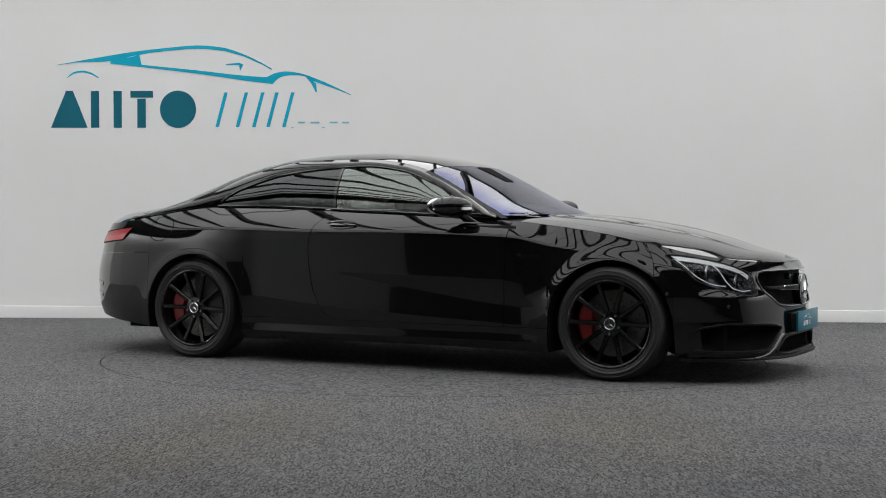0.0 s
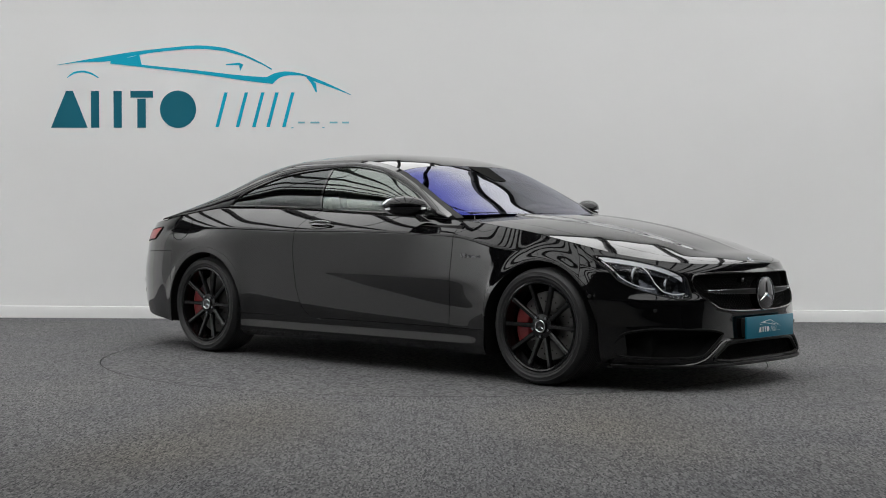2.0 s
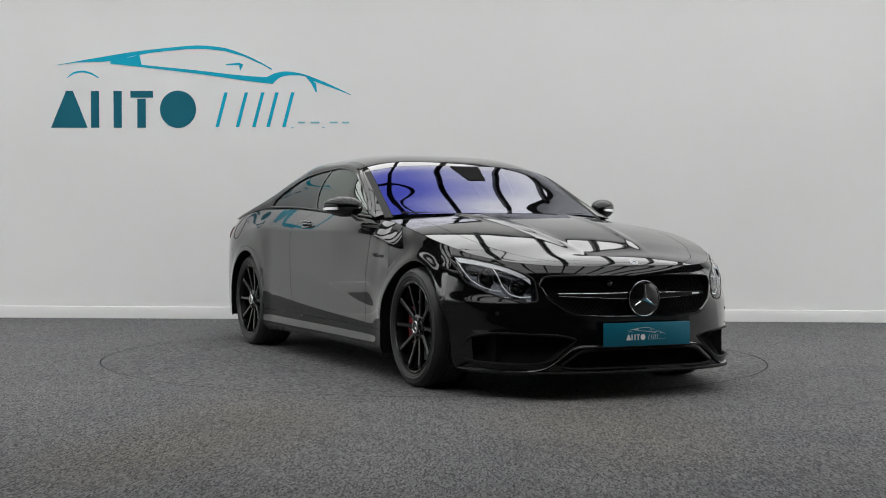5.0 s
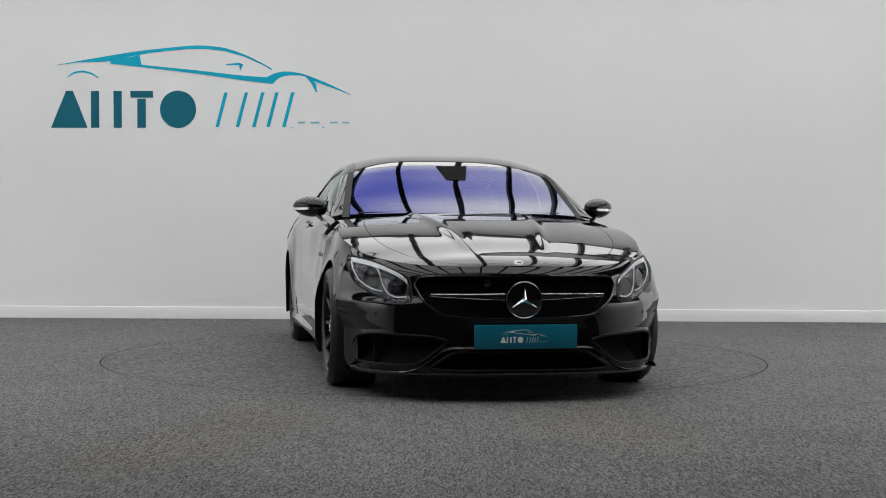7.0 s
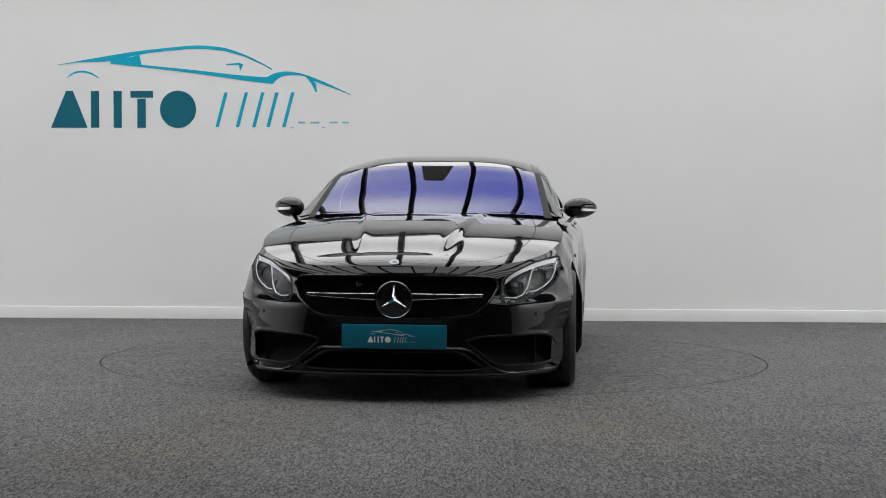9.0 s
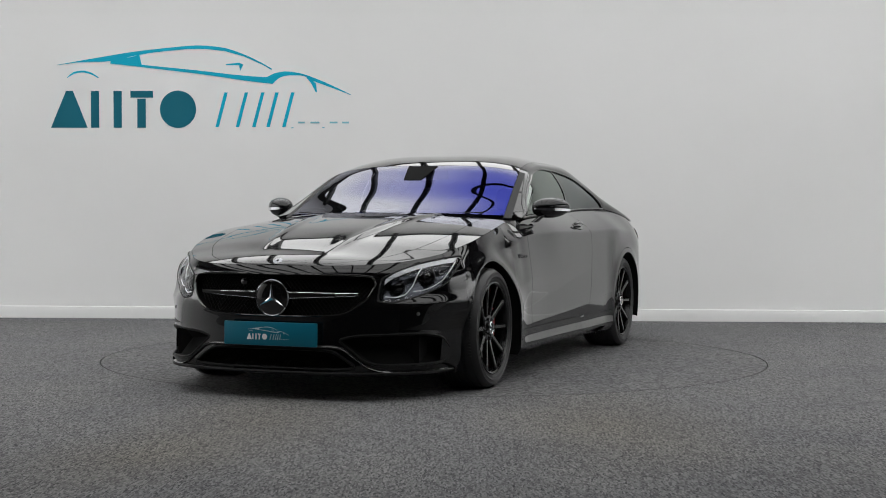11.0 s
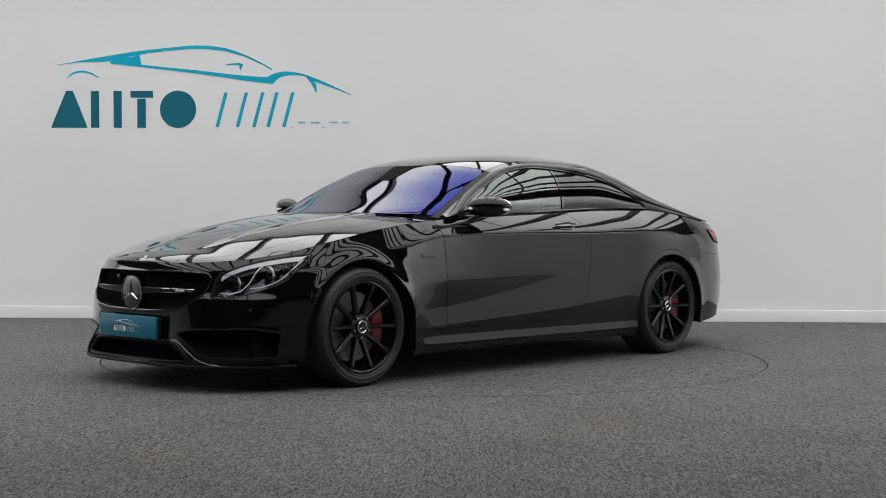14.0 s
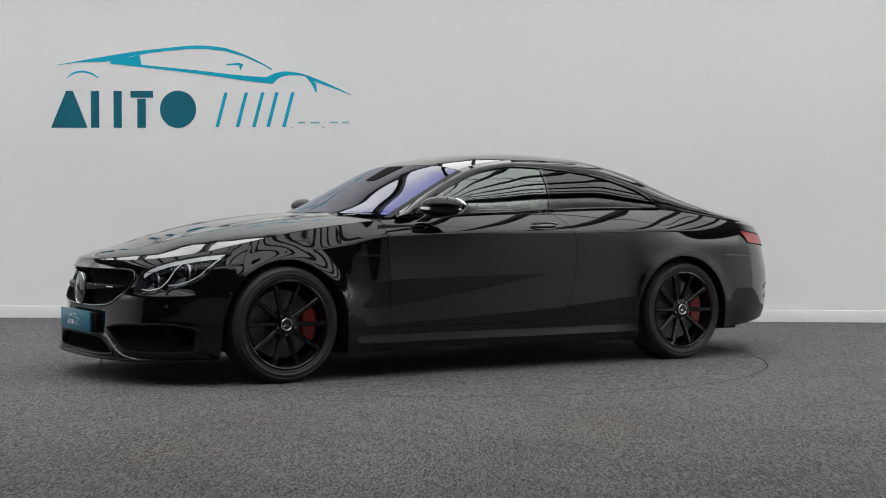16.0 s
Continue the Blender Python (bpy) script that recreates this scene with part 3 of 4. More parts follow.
panel("rear_quarter", C_DOOR_R, C_REAR, R_DOOR, R_TOP, car, PAINT)
panel("side_skirt", C_SILL_F, C_SILL_R, 0, R_DOOR, car, PAINT, gap=0.0012)
C_TAIL = col_at(-2.18)
panel("rear_quarter_end", C_REAR, C_LAST, R_DOOR + 41, R_TOP, car, PAINT, sides=(0,), gap=0.001)
panel("rear_bumper", C_REAR, C_LAST, 0, R_DOOR + 41, car, PAINT, "black rear bumper", sides=(0,))
for name, c0, c1 in (("wing_foot", C_ARCH_F, C_SILL_F), ("quarter_foot", C_SILL_R, C_REAR)):
    panel(name, c0, c1, 0, R_DOOR, car, PAINT, gap=0.0)

# ---- the top of the car ----
hood_mid = curve_fn([(0.80, 0.973), (0.876, 0.970), (1.116, 0.954), (1.505, 0.903), (1.88, 0.827), (2.10, 0.766), (2.20, 0.745), (2.265, 0.726), (2.305, 0.711), (2.33, 0.699)])
deck_mid = curve_fn([(-1.75, 1.045), (-2.05, 1.025), (-2.2, 1.008), (-2.4, 0.992), (-2.55, 0.970), (-2.60, 0.905)])


def ring_half(x):
    """Half width of the shell's upper edge at x."""
    ring = [(GRID[c][R_TOP].x, GRID[c][R_TOP].y) for c in range(len(COLS))]
    xs = [p[0] for p in ring][::-1]
    ys = [p[1] for p in ring][::-1]
    return float(np.interp(x, xs, ys))


def ring_height(x):
    xs = [GRID[c][R_TOP].x for c in range(len(COLS))][::-1]
    zs = [GRID[c][R_TOP].z for c in range(len(COLS))][::-1]
    return float(np.interp(x, xs, zs))


def hood_z(x, y):
    yr, zr = max(1e-6, ring_half(x)), ring_height(x)
    t = min(1, abs(y) / yr)
    z = zr + (hood_mid(x) - zr) * (1 - t ** 2.3)
    fade = min(1, max(0, (2.16 - x) / 0.5)) * min(1, max(0, (x - 0.75) / 0.2))
    ridge = 0.20 + 0.16 * (2.2 - x) / 1.3
    d = abs(y) - ridge
    z += fade * (0.008 / (1 + math.exp(d / 0.010)) + 0.010 * math.exp(-(d / 0.028) ** 2))
    return z


COWL = 0.86
TIP = GRID[0][R_TOP].x
hood_x = [COWL + (TIP - COWL) * math.sin(math.pi / 2 * q / 60) for q in range(61)]
HOOD = [[Vector((x, v * ring_half(x), hood_z(x, v * ring_half(x)))) for v in np.linspace(1, 0, 45)] for x in hood_x[:-1]]
HOOD.append([GRID[0][R_TOP].copy() for v in range(45)])


def cowl_x(y):
    return COWL + 0.10 * (1 - (abs(y) / 0.86) ** 2)


SEAM = 8
panel("bonnet", 0, 52, SEAM, 44, car, PAINT, "black bonnet with two raised creases", sides=(0,), grid=HOOD, gap=0.0022)
panel("wing_top", 0, 60, 0, SEAM, car, PAINT, sides=(1, -1), grid=HOOD, gap=0.0012)
panel("bonnet_lip", 52, 60, SEAM, 44, car, PAINT, sides=(0,), grid=HOOD, gap=0.0012)

DECK_END = GRID[C_LAST][R_TOP].x
deck_x = [-1.55 + (DECK_END + 1.55) * math.sin(math.pi / 2 * q / 30) for q in range(31)]


def deck_z(x, y):
    yr, zr = max(1e-6, ring_half(x)), ring_height(x)
    t = min(1, abs(y) / yr)
    return zr + (deck_mid(x) - zr) * (1 - t ** 3.6)


DECK = [[Vector((x, v * ring_half(x), deck_z(x, v * ring_half(x)))) for v in np.linspace(1, 0, 25)] for x in deck_x[:-1]]
DECK.append([GRID[C_LAST][R_TOP].copy() for v in range(25)])
panel("boot_lid", 0, 30, 5, 24, car, PAINT, "black boot lid", sides=(0,), grid=DECK)
panel("quarter_top", 0, 30, 0, 5, car, PAINT, sides=(1, -1), grid=DECK, gap=0.001)

# ---- greenhouse: belt B, roof rail R, centre line C, all along one share s from front to rear ----
rail_y = curve_fn([(0.72, 0.765), (0.535, 0.735), (0.365, 0.707), (0.20, 0.680), (0.10, 0.660), (-0.1, 0.636), (-0.3, 0.624), (-0.8, 0.612), (-1.2, 0.605), (-1.6, 0.630), (-1.9, 0.685), (-2.08, 0.735)])
rail_z = curve_fn([(0.72, 0.945), (0.535, 1.045), (0.365, 1.136), (0.20, 1.214), (0.10, 1.250), (-0.1, 1.291), (-0.3, 1.310), (-0.8, 1.312), (-1.2, 1.250), (-1.6, 1.105), (-1.9, 0.990), (-2.08, 0.925)])
mid_z = curve_fn([(0.96, 0.963), (0.7, 1.063), (0.4, 1.207), (0.217, 1.292), (0.10, 1.330), (-0.08, 1.363), (-0.43, 1.385), (-0.8, 1.372), (-1.08, 1.335), (-1.36, 1.275), (-1.6, 1.195), (-1.85, 1.095), (-2.10, 0.985)])


def station(s):
    """The rail and the centre line at share s."""
    xr = 0.72 - 2.80 * s + 0.10 * min(1.0, s / 0.22) * max(0.0, 1 - max(0.0, s - 0.22) / 0.5)
    xc = 0.96 + (-2.10 - 0.96) * s
    return Vector((xr, rail_y(xr), rail_z(xr))), Vector((xc, 0, mid_z(xc)))


def roof_point(s, v):
    """v 0 on the centre line, 1 on the rail."""
    r, c = station(s)
    bow = 2.4 + 1.3 * min(1.0, s / 0.22) - 0.9 * min(1.0, max(0.0, (s - 0.40) / 0.35))
    return Vector((c.x + (r.x - c.x) * v ** 2, r.y * v, c.z + (r.z - c.z) * v ** bow))


NS, NV = 96, 18
ROOF = [[roof_point(a / NS, v) for v in np.linspace(1, 0, NV + 1)] for a in range(NS + 1)]
S_HEAD, S_REAR = int(NS * 0.245), int(NS * 0.66)
glass_parts = panel("windscreen", 1, S_HEAD, 1, NV, car, SCREEN_GLASS, "windscreen with a blue-violet coating", sides=(0,), grid=ROOF, gap=0.002)
panel("roof", S_HEAD, S_REAR, 1, NV, car, ROOF_GLASS, "black glass roof", sides=(0,), grid=ROOF)
glass_parts += panel("rear_window", S_REAR, NS - 3, 1, NV, car, PRIVACY_GLASS, "dark tinted rear window", sides=(0,), grid=ROOF)
panel("windscreen_pillar", 0, S_HEAD, 0, 1, car, MATT, "black windscreen pillar trim", sides=(1, -1), grid=ROOF, gap=0.0)
panel("roof_rail", S_HEAD, NS, 0, 1, car, PAINT, sides=(1, -1), grid=ROOF, gap=0.0)

# side of the cabin
dlo_z = curve_fn([(0.62, 0.962), (0.56, 0.996), (0.40, 1.087), (0.235, 1.165), (-0.015, 1.247), (-0.29, 1.278), (-0.588, 1.264), (-0.894, 1.226), (-1.21, 1.130), (-1.36, 1.038)])
BELT_LIFT = 0.004


def cabin_side(x, z):
    """A point of the cabin's side between belt and rail."""
    zb, zr = ring_height(x) + BELT_LIFT, rail_z(x)
    yb, yr = ring_half(x) - 0.002, rail_y(x)
    t = (z - zb) / max(0.02, zr - zb)
    return Vector((x, yb + (yr - yb) * t + 0.045 * 4 * max(0, t) * max(0, 1 - t), z))


def side_rows(x0, x1, low, high, n=40, rows=10):
    return [[cabin_side(x, low(x) + (high(x) - low(x)) * v) for v in np.linspace(0, 1, rows)] for x in np.linspace(x0, x1, n)]


def belt(x):
    return ring_height(x) + BELT_LIFT


def dlo(x):
    return max(belt(x) + 0.002, dlo_z(x)) if -1.36 < x < 0.62 else belt(x) + 0.002


for side in (1, -1):
    m = Matrix.Diagonal((1, side, 1))
    for name, x0, x1, mat, label in (("side_window", 0.605, -0.452, SIDE_GLASS, "clear side window"), ("rear_side_window", -0.470, -1.345, PRIVACY_GLASS, "dark tinted rear side window")):
        bm = bmesh.new()
        sheet(bm, [[m @ (p + Vector((0, -0.004, 0))) for p in r] for r in side_rows(x0, x1, lambda x: belt(x) + 0.008, lambda x: max(belt(x) + 0.009, dlo(x) - 0.004))])
        orient(bm)
        glass_parts.append(part(name, bm, mat, car, label, 60))
    bm = bmesh.new()
    rows = side_rows(0.715, -2.07, dlo, rail_z, 90, 9)
    for r in rows:
        wide = (r[-1] - r[0]).length
        for c, p in enumerate(r):
            t = c / 8
            p += Vector((0, 0.86, 0.5)) * (min(0.013, 0.16 * wide) * 4 * t * (1 - t))
    sheet(bm, [[m @ p for p in r] for r in rows])
    orient(bm)
    part("cabin_frame", bm, PAINT, car, angle=50)
    bm = bmesh.new()
    sheet(bm, [[m @ (cabin_side(x, z) + Vector((0, 0.001, 0))) for x in (-0.450, -0.472)] for z in np.linspace(belt(-0.46), dlo(-0.46), 8)])
    part("door_pillar_trim", bm, GLOSS_BLACK, car)
    bm = bmesh.new()
    tube(bm, [m @ (cabin_side(x, belt(x) + 0.004) + Vector((0, 0.003, 0))) for x in np.linspace(0.66, -1.36, 40)], 0.0065, 6)
    part("belt_trim", bm, GLOSS_BLACK, car, "black trim along the window sill")
    bm = bmesh.new()
    tube(bm, [m @ (cabin_side(x, dlo(x)) + Vector((0, 0.002, 0))) for x in np.linspace(0.615, -1.36, 60)], 0.006, 6)
    part("window_trim", bm, GLOSS_BLACK, car, "black trim round the side windows")
for g in glass_parts:
    g.visible_shadow = False


# ---- wheels ----
TYRE_R, RIM_R = 0.334, 0.257


def build_wheel(hub):
    """One wheel about its own centre, outer face towards +y; hub is its Empty."""
    bm = bmesh.new()
    prof = [(RIM_R - 0.004, -0.005), (RIM_R + 0.010, 0.004), (RIM_R + 0.012, 0.0065), (RIM_R + 0.015, 0.0065), (RIM_R + 0.017, 0.005), (0.282, 0.0095), (0.285, 0.012), (0.289, 0.012), (0.291, 0.0095), (0.304, 0.008), (0.3065, 0.0095), (0.309, 0.0085), (0.311, 0.005), (0.318, -0.002), (0.3265, -0.018), (0.332, -0.038)]
    for y in np.linspace(-0.055, -0.205, 9):
        prof += [(TYRE_R, y + 0.004), (TYRE_R, y - 0.004), (TYRE_R - 0.006, y - 0.006), (TYRE_R - 0.006, y - 0.010)]
    prof += [(0.327, -0.235), (0.310, -0.252), (0.280, -0.258), (RIM_R, -0.245)]
    revolve(bm, prof, 96)
    tyre = part("tyre", bm, RUBBER, hub, "black low-profile rubber tyre", 30)
    bm = bmesh.new()
    for q in range(120):
        a = 2 * math.pi * q / 120
        box(bm, (-0.0022, -0.050, 0.321), (0.0022, -0.020, 0.332), m=Matrix.Rotation(a, 4, "Y") @ pose(0, 0, 0, 0, 0, 0))
    tagged(part("tread_block", bm, RUBBER, hub), kind="stuff")
    bm = bmesh.new()
    revolve(bm, [(RIM_R - 0.002, -0.004), (RIM_R + 0.001, 0.003), (RIM_R - 0.006, 0.005), (RIM_R - 0.014, 0.0), (RIM_R - 0.018, -0.02), (RIM_R - 0.026, -0.06), (RIM_R - 0.032, -0.10), (RIM_R - 0.022, -0.22)], 96)
    rim = part("rim", bm, SATIN, hub, "satin black alloy rim")
    for q in range(10):
        a = 2 * math.pi * q / 10 + 0.30
        bm = bmesh.new()
        rows = []
        for r, w, y, th in ((0.045, 0.016, -0.030, 0.03), (0.085, 0.0135, -0.026, 0.028), (0.15, 0.0125, -0.018, 0.026), (0.21, 0.013, -0.009, 0.026), (0.240, 0.015, -0.004, 0.026), (0.250, 0.020, -0.006, 0.026)):
            rows.append([(-w, y - th, r), (-w, y - 0.006, r), (-w * 0.62, y, r), (w * 0.62, y, r), (w, y - 0.006, r), (w, y - th, r)])
        sheet(bm, rows, close=True)
        bmesh.ops.transform(bm, matrix=Matrix.Rotation(a, 4, "Y"), verts=bm.verts)
        bmesh.ops.recalc_face_normals(bm, faces=bm.faces)
        part("spoke", bm, SATIN, hub)
    bm = bmesh.new()
    revolve(bm, [(0.0, -0.022), (0.030, -0.022), (0.036, -0.024), (0.070, -0.027), (0.076, -0.036), (0.078, -0.07)], 40)
    part("hub_face", bm, SATIN, hub)
    for q in range(5):
        a = 2 * math.pi * q / 5 + 0.6
        bm = bmesh.new()
        bmesh.ops.create_cone(bm, cap_ends=True, segments=6, radius1=0.0105, radius2=0.008, depth=0.014, matrix=Matrix.Rotation(a, 4, "Y") @ pose(0, -0.020, 0.058, -90))
        part("wheel_bolt", bm, DARK_CHROME, hub, "steel wheel bolt")
    bm = bmesh.new()
    revolve(bm, [(0.0, -0.013), (0.026, -0.013), (0.030, -0.010), (0.0375, -0.011), (0.040, -0.015), (0.0405, -0.028)], 40)
    cap = part("hub_cap", bm, GLOSS_BLACK, hub, "black hub cap with a silver star emblem")
    bm = bmesh.new()
    revolve(bm, [(0.029, -0.0105), (0.031, -0.0085), (0.034, -0.0085), (0.036, -0.0105)], 40)
    part("cap_ring", bm, CHROME, hub)
    bm = bmesh.new()
    star_shape(bm, 0.025, 0.003)
    bmesh.ops.transform(bm, matrix=pose(0, -0.012, 0), verts=bm.verts)
    part("emblem", bm, CHROME, hub)
    bm = bmesh.new()
    revolve(bm, [(0.085, -0.095), (0.195, -0.095), (0.197, -0.098), (0.197, -0.122), (0.195, -0.125), (0.085, -0.125)], 72)
    disc = part("brake_disc", bm, DISC, hub, "drilled steel brake disc")
    bm = bmesh.new()
    for q in range(36):
        a = 2 * math.pi * q / 36
        r = (0.115, 0.14, 0.165)[q % 3]
        bmesh.ops.create_cone(bm, cap_ends=True, segments=8, radius1=0.0045, radius2=0.0045, depth=0.002, matrix=Matrix.Rotation(a, 4, "Y") @ pose(0, -0.0945, r, -90))
    tagged(part("drill_hole", bm, VOID, hub), kind="stuff")
    bm = bmesh.new()
    revolve(bm, [(0.0, -0.055), (0.075, -0.06), (0.085, -0.09), (0.085, -0.13)], 40)
    part("disc_bell", bm, MATT, hub)
    bm = bmesh.new()
    revolve(bm, [(0.0, -0.16), (0.232, -0.16), (0.232, -0.165)], 40)
    part("back_plate", bm, VOID, hub)


def star_shape(bm, r, th):
    """Three tapered arms, a ridge along each, facing +y."""
    for q in range(3):
        a = 2 * math.pi * q / 3
        tip = (0, 0, r)
        left = (-r * 0.13, 0, r * 0.075)
        right = (r * 0.13, 0, r * 0.075)
        mid = (0, th, 0)
        vs = [bm.verts.new(Matrix.Rotation(a, 3, "Y") @ Vector(p)) for p in (tip, left, mid, right)]
        bm.faces.new((vs[0], vs[1], vs[2]))
        bm.faces.new((vs[0], vs[2], vs[3]))


def build_caliper(hub, front, outward):
    """Red caliper on the side of the disc towards the middle of the car."""
    bm = bmesh.new()
    rows = []
    for a in np.linspace(-0.50, 0.50, 14):
        e = 1 - 0.25 * (abs(a) / 0.5) ** 4
        r0, r1 = 0.205 - 0.085 * e, 0.216
        rows.append([(r * math.cos(a), y, r * math.sin(a)) for r, y in ((r0, -0.085), (r0 + 0.01, -0.068), (r1 - 0.016, -0.062), (r1, -0.072), (r1, -0.14), (r0, -0.14))])
    g = sheet(bm, rows, close=True)
    bm.faces.new(g[0])
    bm.faces.new(g[-1])
    bmesh.ops.transform(bm, matrix=Matrix.Rotation(math.pi, 4, "Y"), verts=bm.verts)
    bmesh.ops.recalc_face_normals(bm, faces=bm.faces)
    return part("brake_caliper", bm, RED, hub, "red painted brake caliper")


wheels = []
for xw, front in ((AXLE, True), (-AXLE, False)):
    for side in (1, -1):
        hub = new("wheel")
        hub.parent = car
        build_wheel(hub)
        cal = build_caliper(hub, front, side)
        if side > 0:
            hub.matrix_basis = pose(xw, 0.912 if front else 0.924, TYRE_R)
        else:
            hub.matrix_basis = pose(xw, -0.912 if front else -0.924, TYRE_R, 0, 0, 180)
            cal.matrix_basis = Matrix.Rotation(math.pi, 4, "Y")
        wheels.append(hub)

# wheel wells and floor pan
for xw, zw, r in ARCHES:
    for side in (1, -1):
        bm = bmesh.new()
        rows = []
        for a in np.linspace(-0.55, math.pi + 0.55, 40):
            rr = r + 0.004
            x = xw + rr * (math.cos(a) if math.sin(a) > 0 else math.copysign(1, math.cos(a)))
            z = max(sill_z(x) + 0.006, zw + rr * math.sin(a))
            edge = shell_point(("s", x), x, z).y - 0.005
            rows.append([(x, side * y, z) for y in (edge, 0.60, 0.58)] + [(xw, side * 0.58, zw)])
        sheet(bm, rows)
        part("wheel_arch_liner", bm, VOID, car)
bm = bmesh.new()
box(bm, (1.08, -0.83, 0.172), (-1.06, 0.83, 0.30))
box(bm, (2.20, -0.55, 0.160), (-2.30, 0.55, 0.24))
box(bm, (2.10, -0.74, 0.145), (1.86, 0.74, 0.19))
box(bm, (-1.86, -0.60, 0.24), (-2.30, 0.60, 0.60))
box(bm, (1.86, -0.72, 0.19), (2.10, 0.72, 0.42))
part("floor_pan", bm, VOID, car)


# ---- front of the car ----
def outline3(poly, lift=0.0, side=1):
    return [nose(side * y, z, lift) for y, z in poly]


def patch(bm, poly, lift, rings=6, side=1):
    """A sheet over an outline of the front, following the shell at `lift`."""
    cy = sum(p[0] for p in poly) / len(poly)
    cz = sum(p[1] for p in poly) / len(poly)
    rows = [[nose(side * (cy + (y - cy) * k), cz + (z - cz) * k, lift) for y, z in poly] for k in np.linspace(1, 0.001, rings)]
    sheet(bm, rows, close=True)


def basin(bm, poly, depth, side=1):
    """Walls from an outline inwards, and the ground of the opening."""
    a = outline3(poly, -0.002, side)
    b = [p + Vector((-depth, 0, 0)) for p in a]
    sheet(bm, [a, b], close=True)
    c = sum(b, Vector()) / len(b)
    sheet(bm, [b, [c.lerp(p, 0.5) for p in b], [c.lerp(p, 0.001) for p in b]], close=True)


def lattice(bm, poly, pitch, lift, r, side=1, slant=0.9):
    """Crossed thin bars inside an outline."""
    ys = [p[0] for p in poly]
    zs = [p[1] for p in poly]
    for way in (1, -1):
        k = min(ys) - 1.0
        while k < max(ys) + 1.0:
            seg = []
            for z in np.arange(min(zs), max(zs), 0.008):
                y = k + way * slant * (z - min(zs))
                if in_poly(y, z, poly) > 0.003:
                    seg.append(nose(side * y, z, lift))
                elif len(seg) > 1:
                    tube(bm, [seg[0], seg[-1]], r, 4)
                    seg = []
                else:
                    seg = []
            if len(seg) > 1:
                tube(bm, [seg[0], seg[-1]], r, 4)
            k += pitch


def disc(bm, centre, r, th, n=40, dome=0.0):
    """A round plate facing forward (+x)."""
    rows = []
    for rr, x in ((r, -th), (r, -0.002), (r - 0.003, 0.0), (r * 0.6, dome * 0.7), (0.0001, dome)):
        rows.append([Vector(centre) + Vector((x, rr * math.cos(2 * math.pi * q / n), rr * math.sin(2 * math.pi * q / n))) for q in range(n)])
    sheet(bm, rows, close=True)


grille = new("grille")
grille.parent = car
bm = bmesh.new()
basin(bm, GRILLE, 0.06)
part("cavity", bm, VOID, grille)
bm = bmesh.new()
tube(bm, outline3(GRILLE, 0.0), 0.006, 8, True)
part("frame", bm, GLOSS_BLACK, grille, "gloss black grille surround")
bm = bmesh.new()
lattice(bm, GRILLE, 0.024, -0.035, 0.0018)
tagged(part("mesh", bm, MESH_BLACK, grille, "black honeycomb grille mesh"), kind="stuff")
for side in (1, -1):
    bm = bmesh.new()
    rows = []
    for y in np.linspace(0.09, 0.455, 14):
        h = 0.017 - 0.010 * (y - 0.09) / 0.365
        zc = 0.540 + 0.006 * (y - 0.09) / 0.365
        a = nose(side * y, zc, 0.0)
        rows.append([a + Vector((-0.03, 0, -h)), a + Vector((-0.002, 0, -h)), a + Vector((0.002, 0, -h + 0.004)), a + Vector((0.002, 0, h - 0.004)), a + Vector((-0.002, 0, h)), a + Vector((-0.03, 0, h))])
    sheet(bm, rows)
    slat = part("slat", bm, MESH_BLACK, grille)
    for sgn, mat in ((1, CHROME), (-1, DARK_CHROME)):
        bm = bmesh.new()
        tube(bm, [nose(side * y, 0.540 + 0.006 * (y - 0.09) / 0.365 + sgn * (0.016 - 0.010 * (y - 0.09) / 0.365), 0.003) for y in np.linspace(0.09, 0.455, 12)], 0.0015 if sgn > 0 else 0.0009, 6)
        part("slat_edge", bm, mat, grille, "thin chrome edge of the grille bar")
bm = bmesh.new()
disc(bm, nose(-0.176, 0.606, -0.012), 0.018, 0.03, 28, 0.004)
part("camera_lens", bm, GLOSS_BLACK, grille, "round black camera in the grille")
bm = bmesh.new()
box(bm, (-0.001, -0.03, -0.0035), (0.001, 0.03, 0.0035))
bmesh.ops.transform(bm, matrix=Matrix.Translation(nose(0.375, 0.545, 0.006)) @ pose(0, 0, 0, 0, 0, 15), verts=bm.verts)
part("badge_bar", bm, CHROME, grille, "small chrome badge bar")

emblem = new("emblem")
emblem.parent = car
bm = bmesh.new()
disc(bm, (2.386, 0.012, 0.525), 0.093, 0.05, 56, 0.006)
part("emblem_disc", bm, GLOSS_BLACK, emblem, "round gloss black emblem disc")
bm = bmesh.new()
tube(bm, [(2.385, 0.012 + 0.0925 * math.cos(a), 0.525 + 0.0925 * math.sin(a)) for a in np.linspace(0, 2 * math.pi, 56, endpoint=False)], 0.0035, 6, True)
part("emblem_ring", bm, DARK_CHROME, emblem)
bm = bmesh.new()
star_shape(bm, 0.078, 0.010)
bmesh.ops.transform(bm, matrix=pose(2.392, 0.012, 0.525, 0, 0, -90), verts=bm.verts)
part("emblem_star", bm, CHROME, emblem, "silver three-armed emblem")

roundel = new("bonnet_badge")
roundel.parent = car
bx = 2.300
up = Matrix.Translation((bx, 0, hood_z(bx, 0) + 0.003)) @ pose(0, 0, 0, 0, -58, 0)
bm = bmesh.new()
disc(bm, (0, 0, 0), 0.026, 0.006, 32, 0.001)
bmesh.ops.transform(bm, matrix=up, verts=bm.verts)
part("badge_disc", bm, DARK_CHROME, roundel, "small silver bonnet badge")
bm = bmesh.new()
star_shape(bm, 0.018, 0.002)
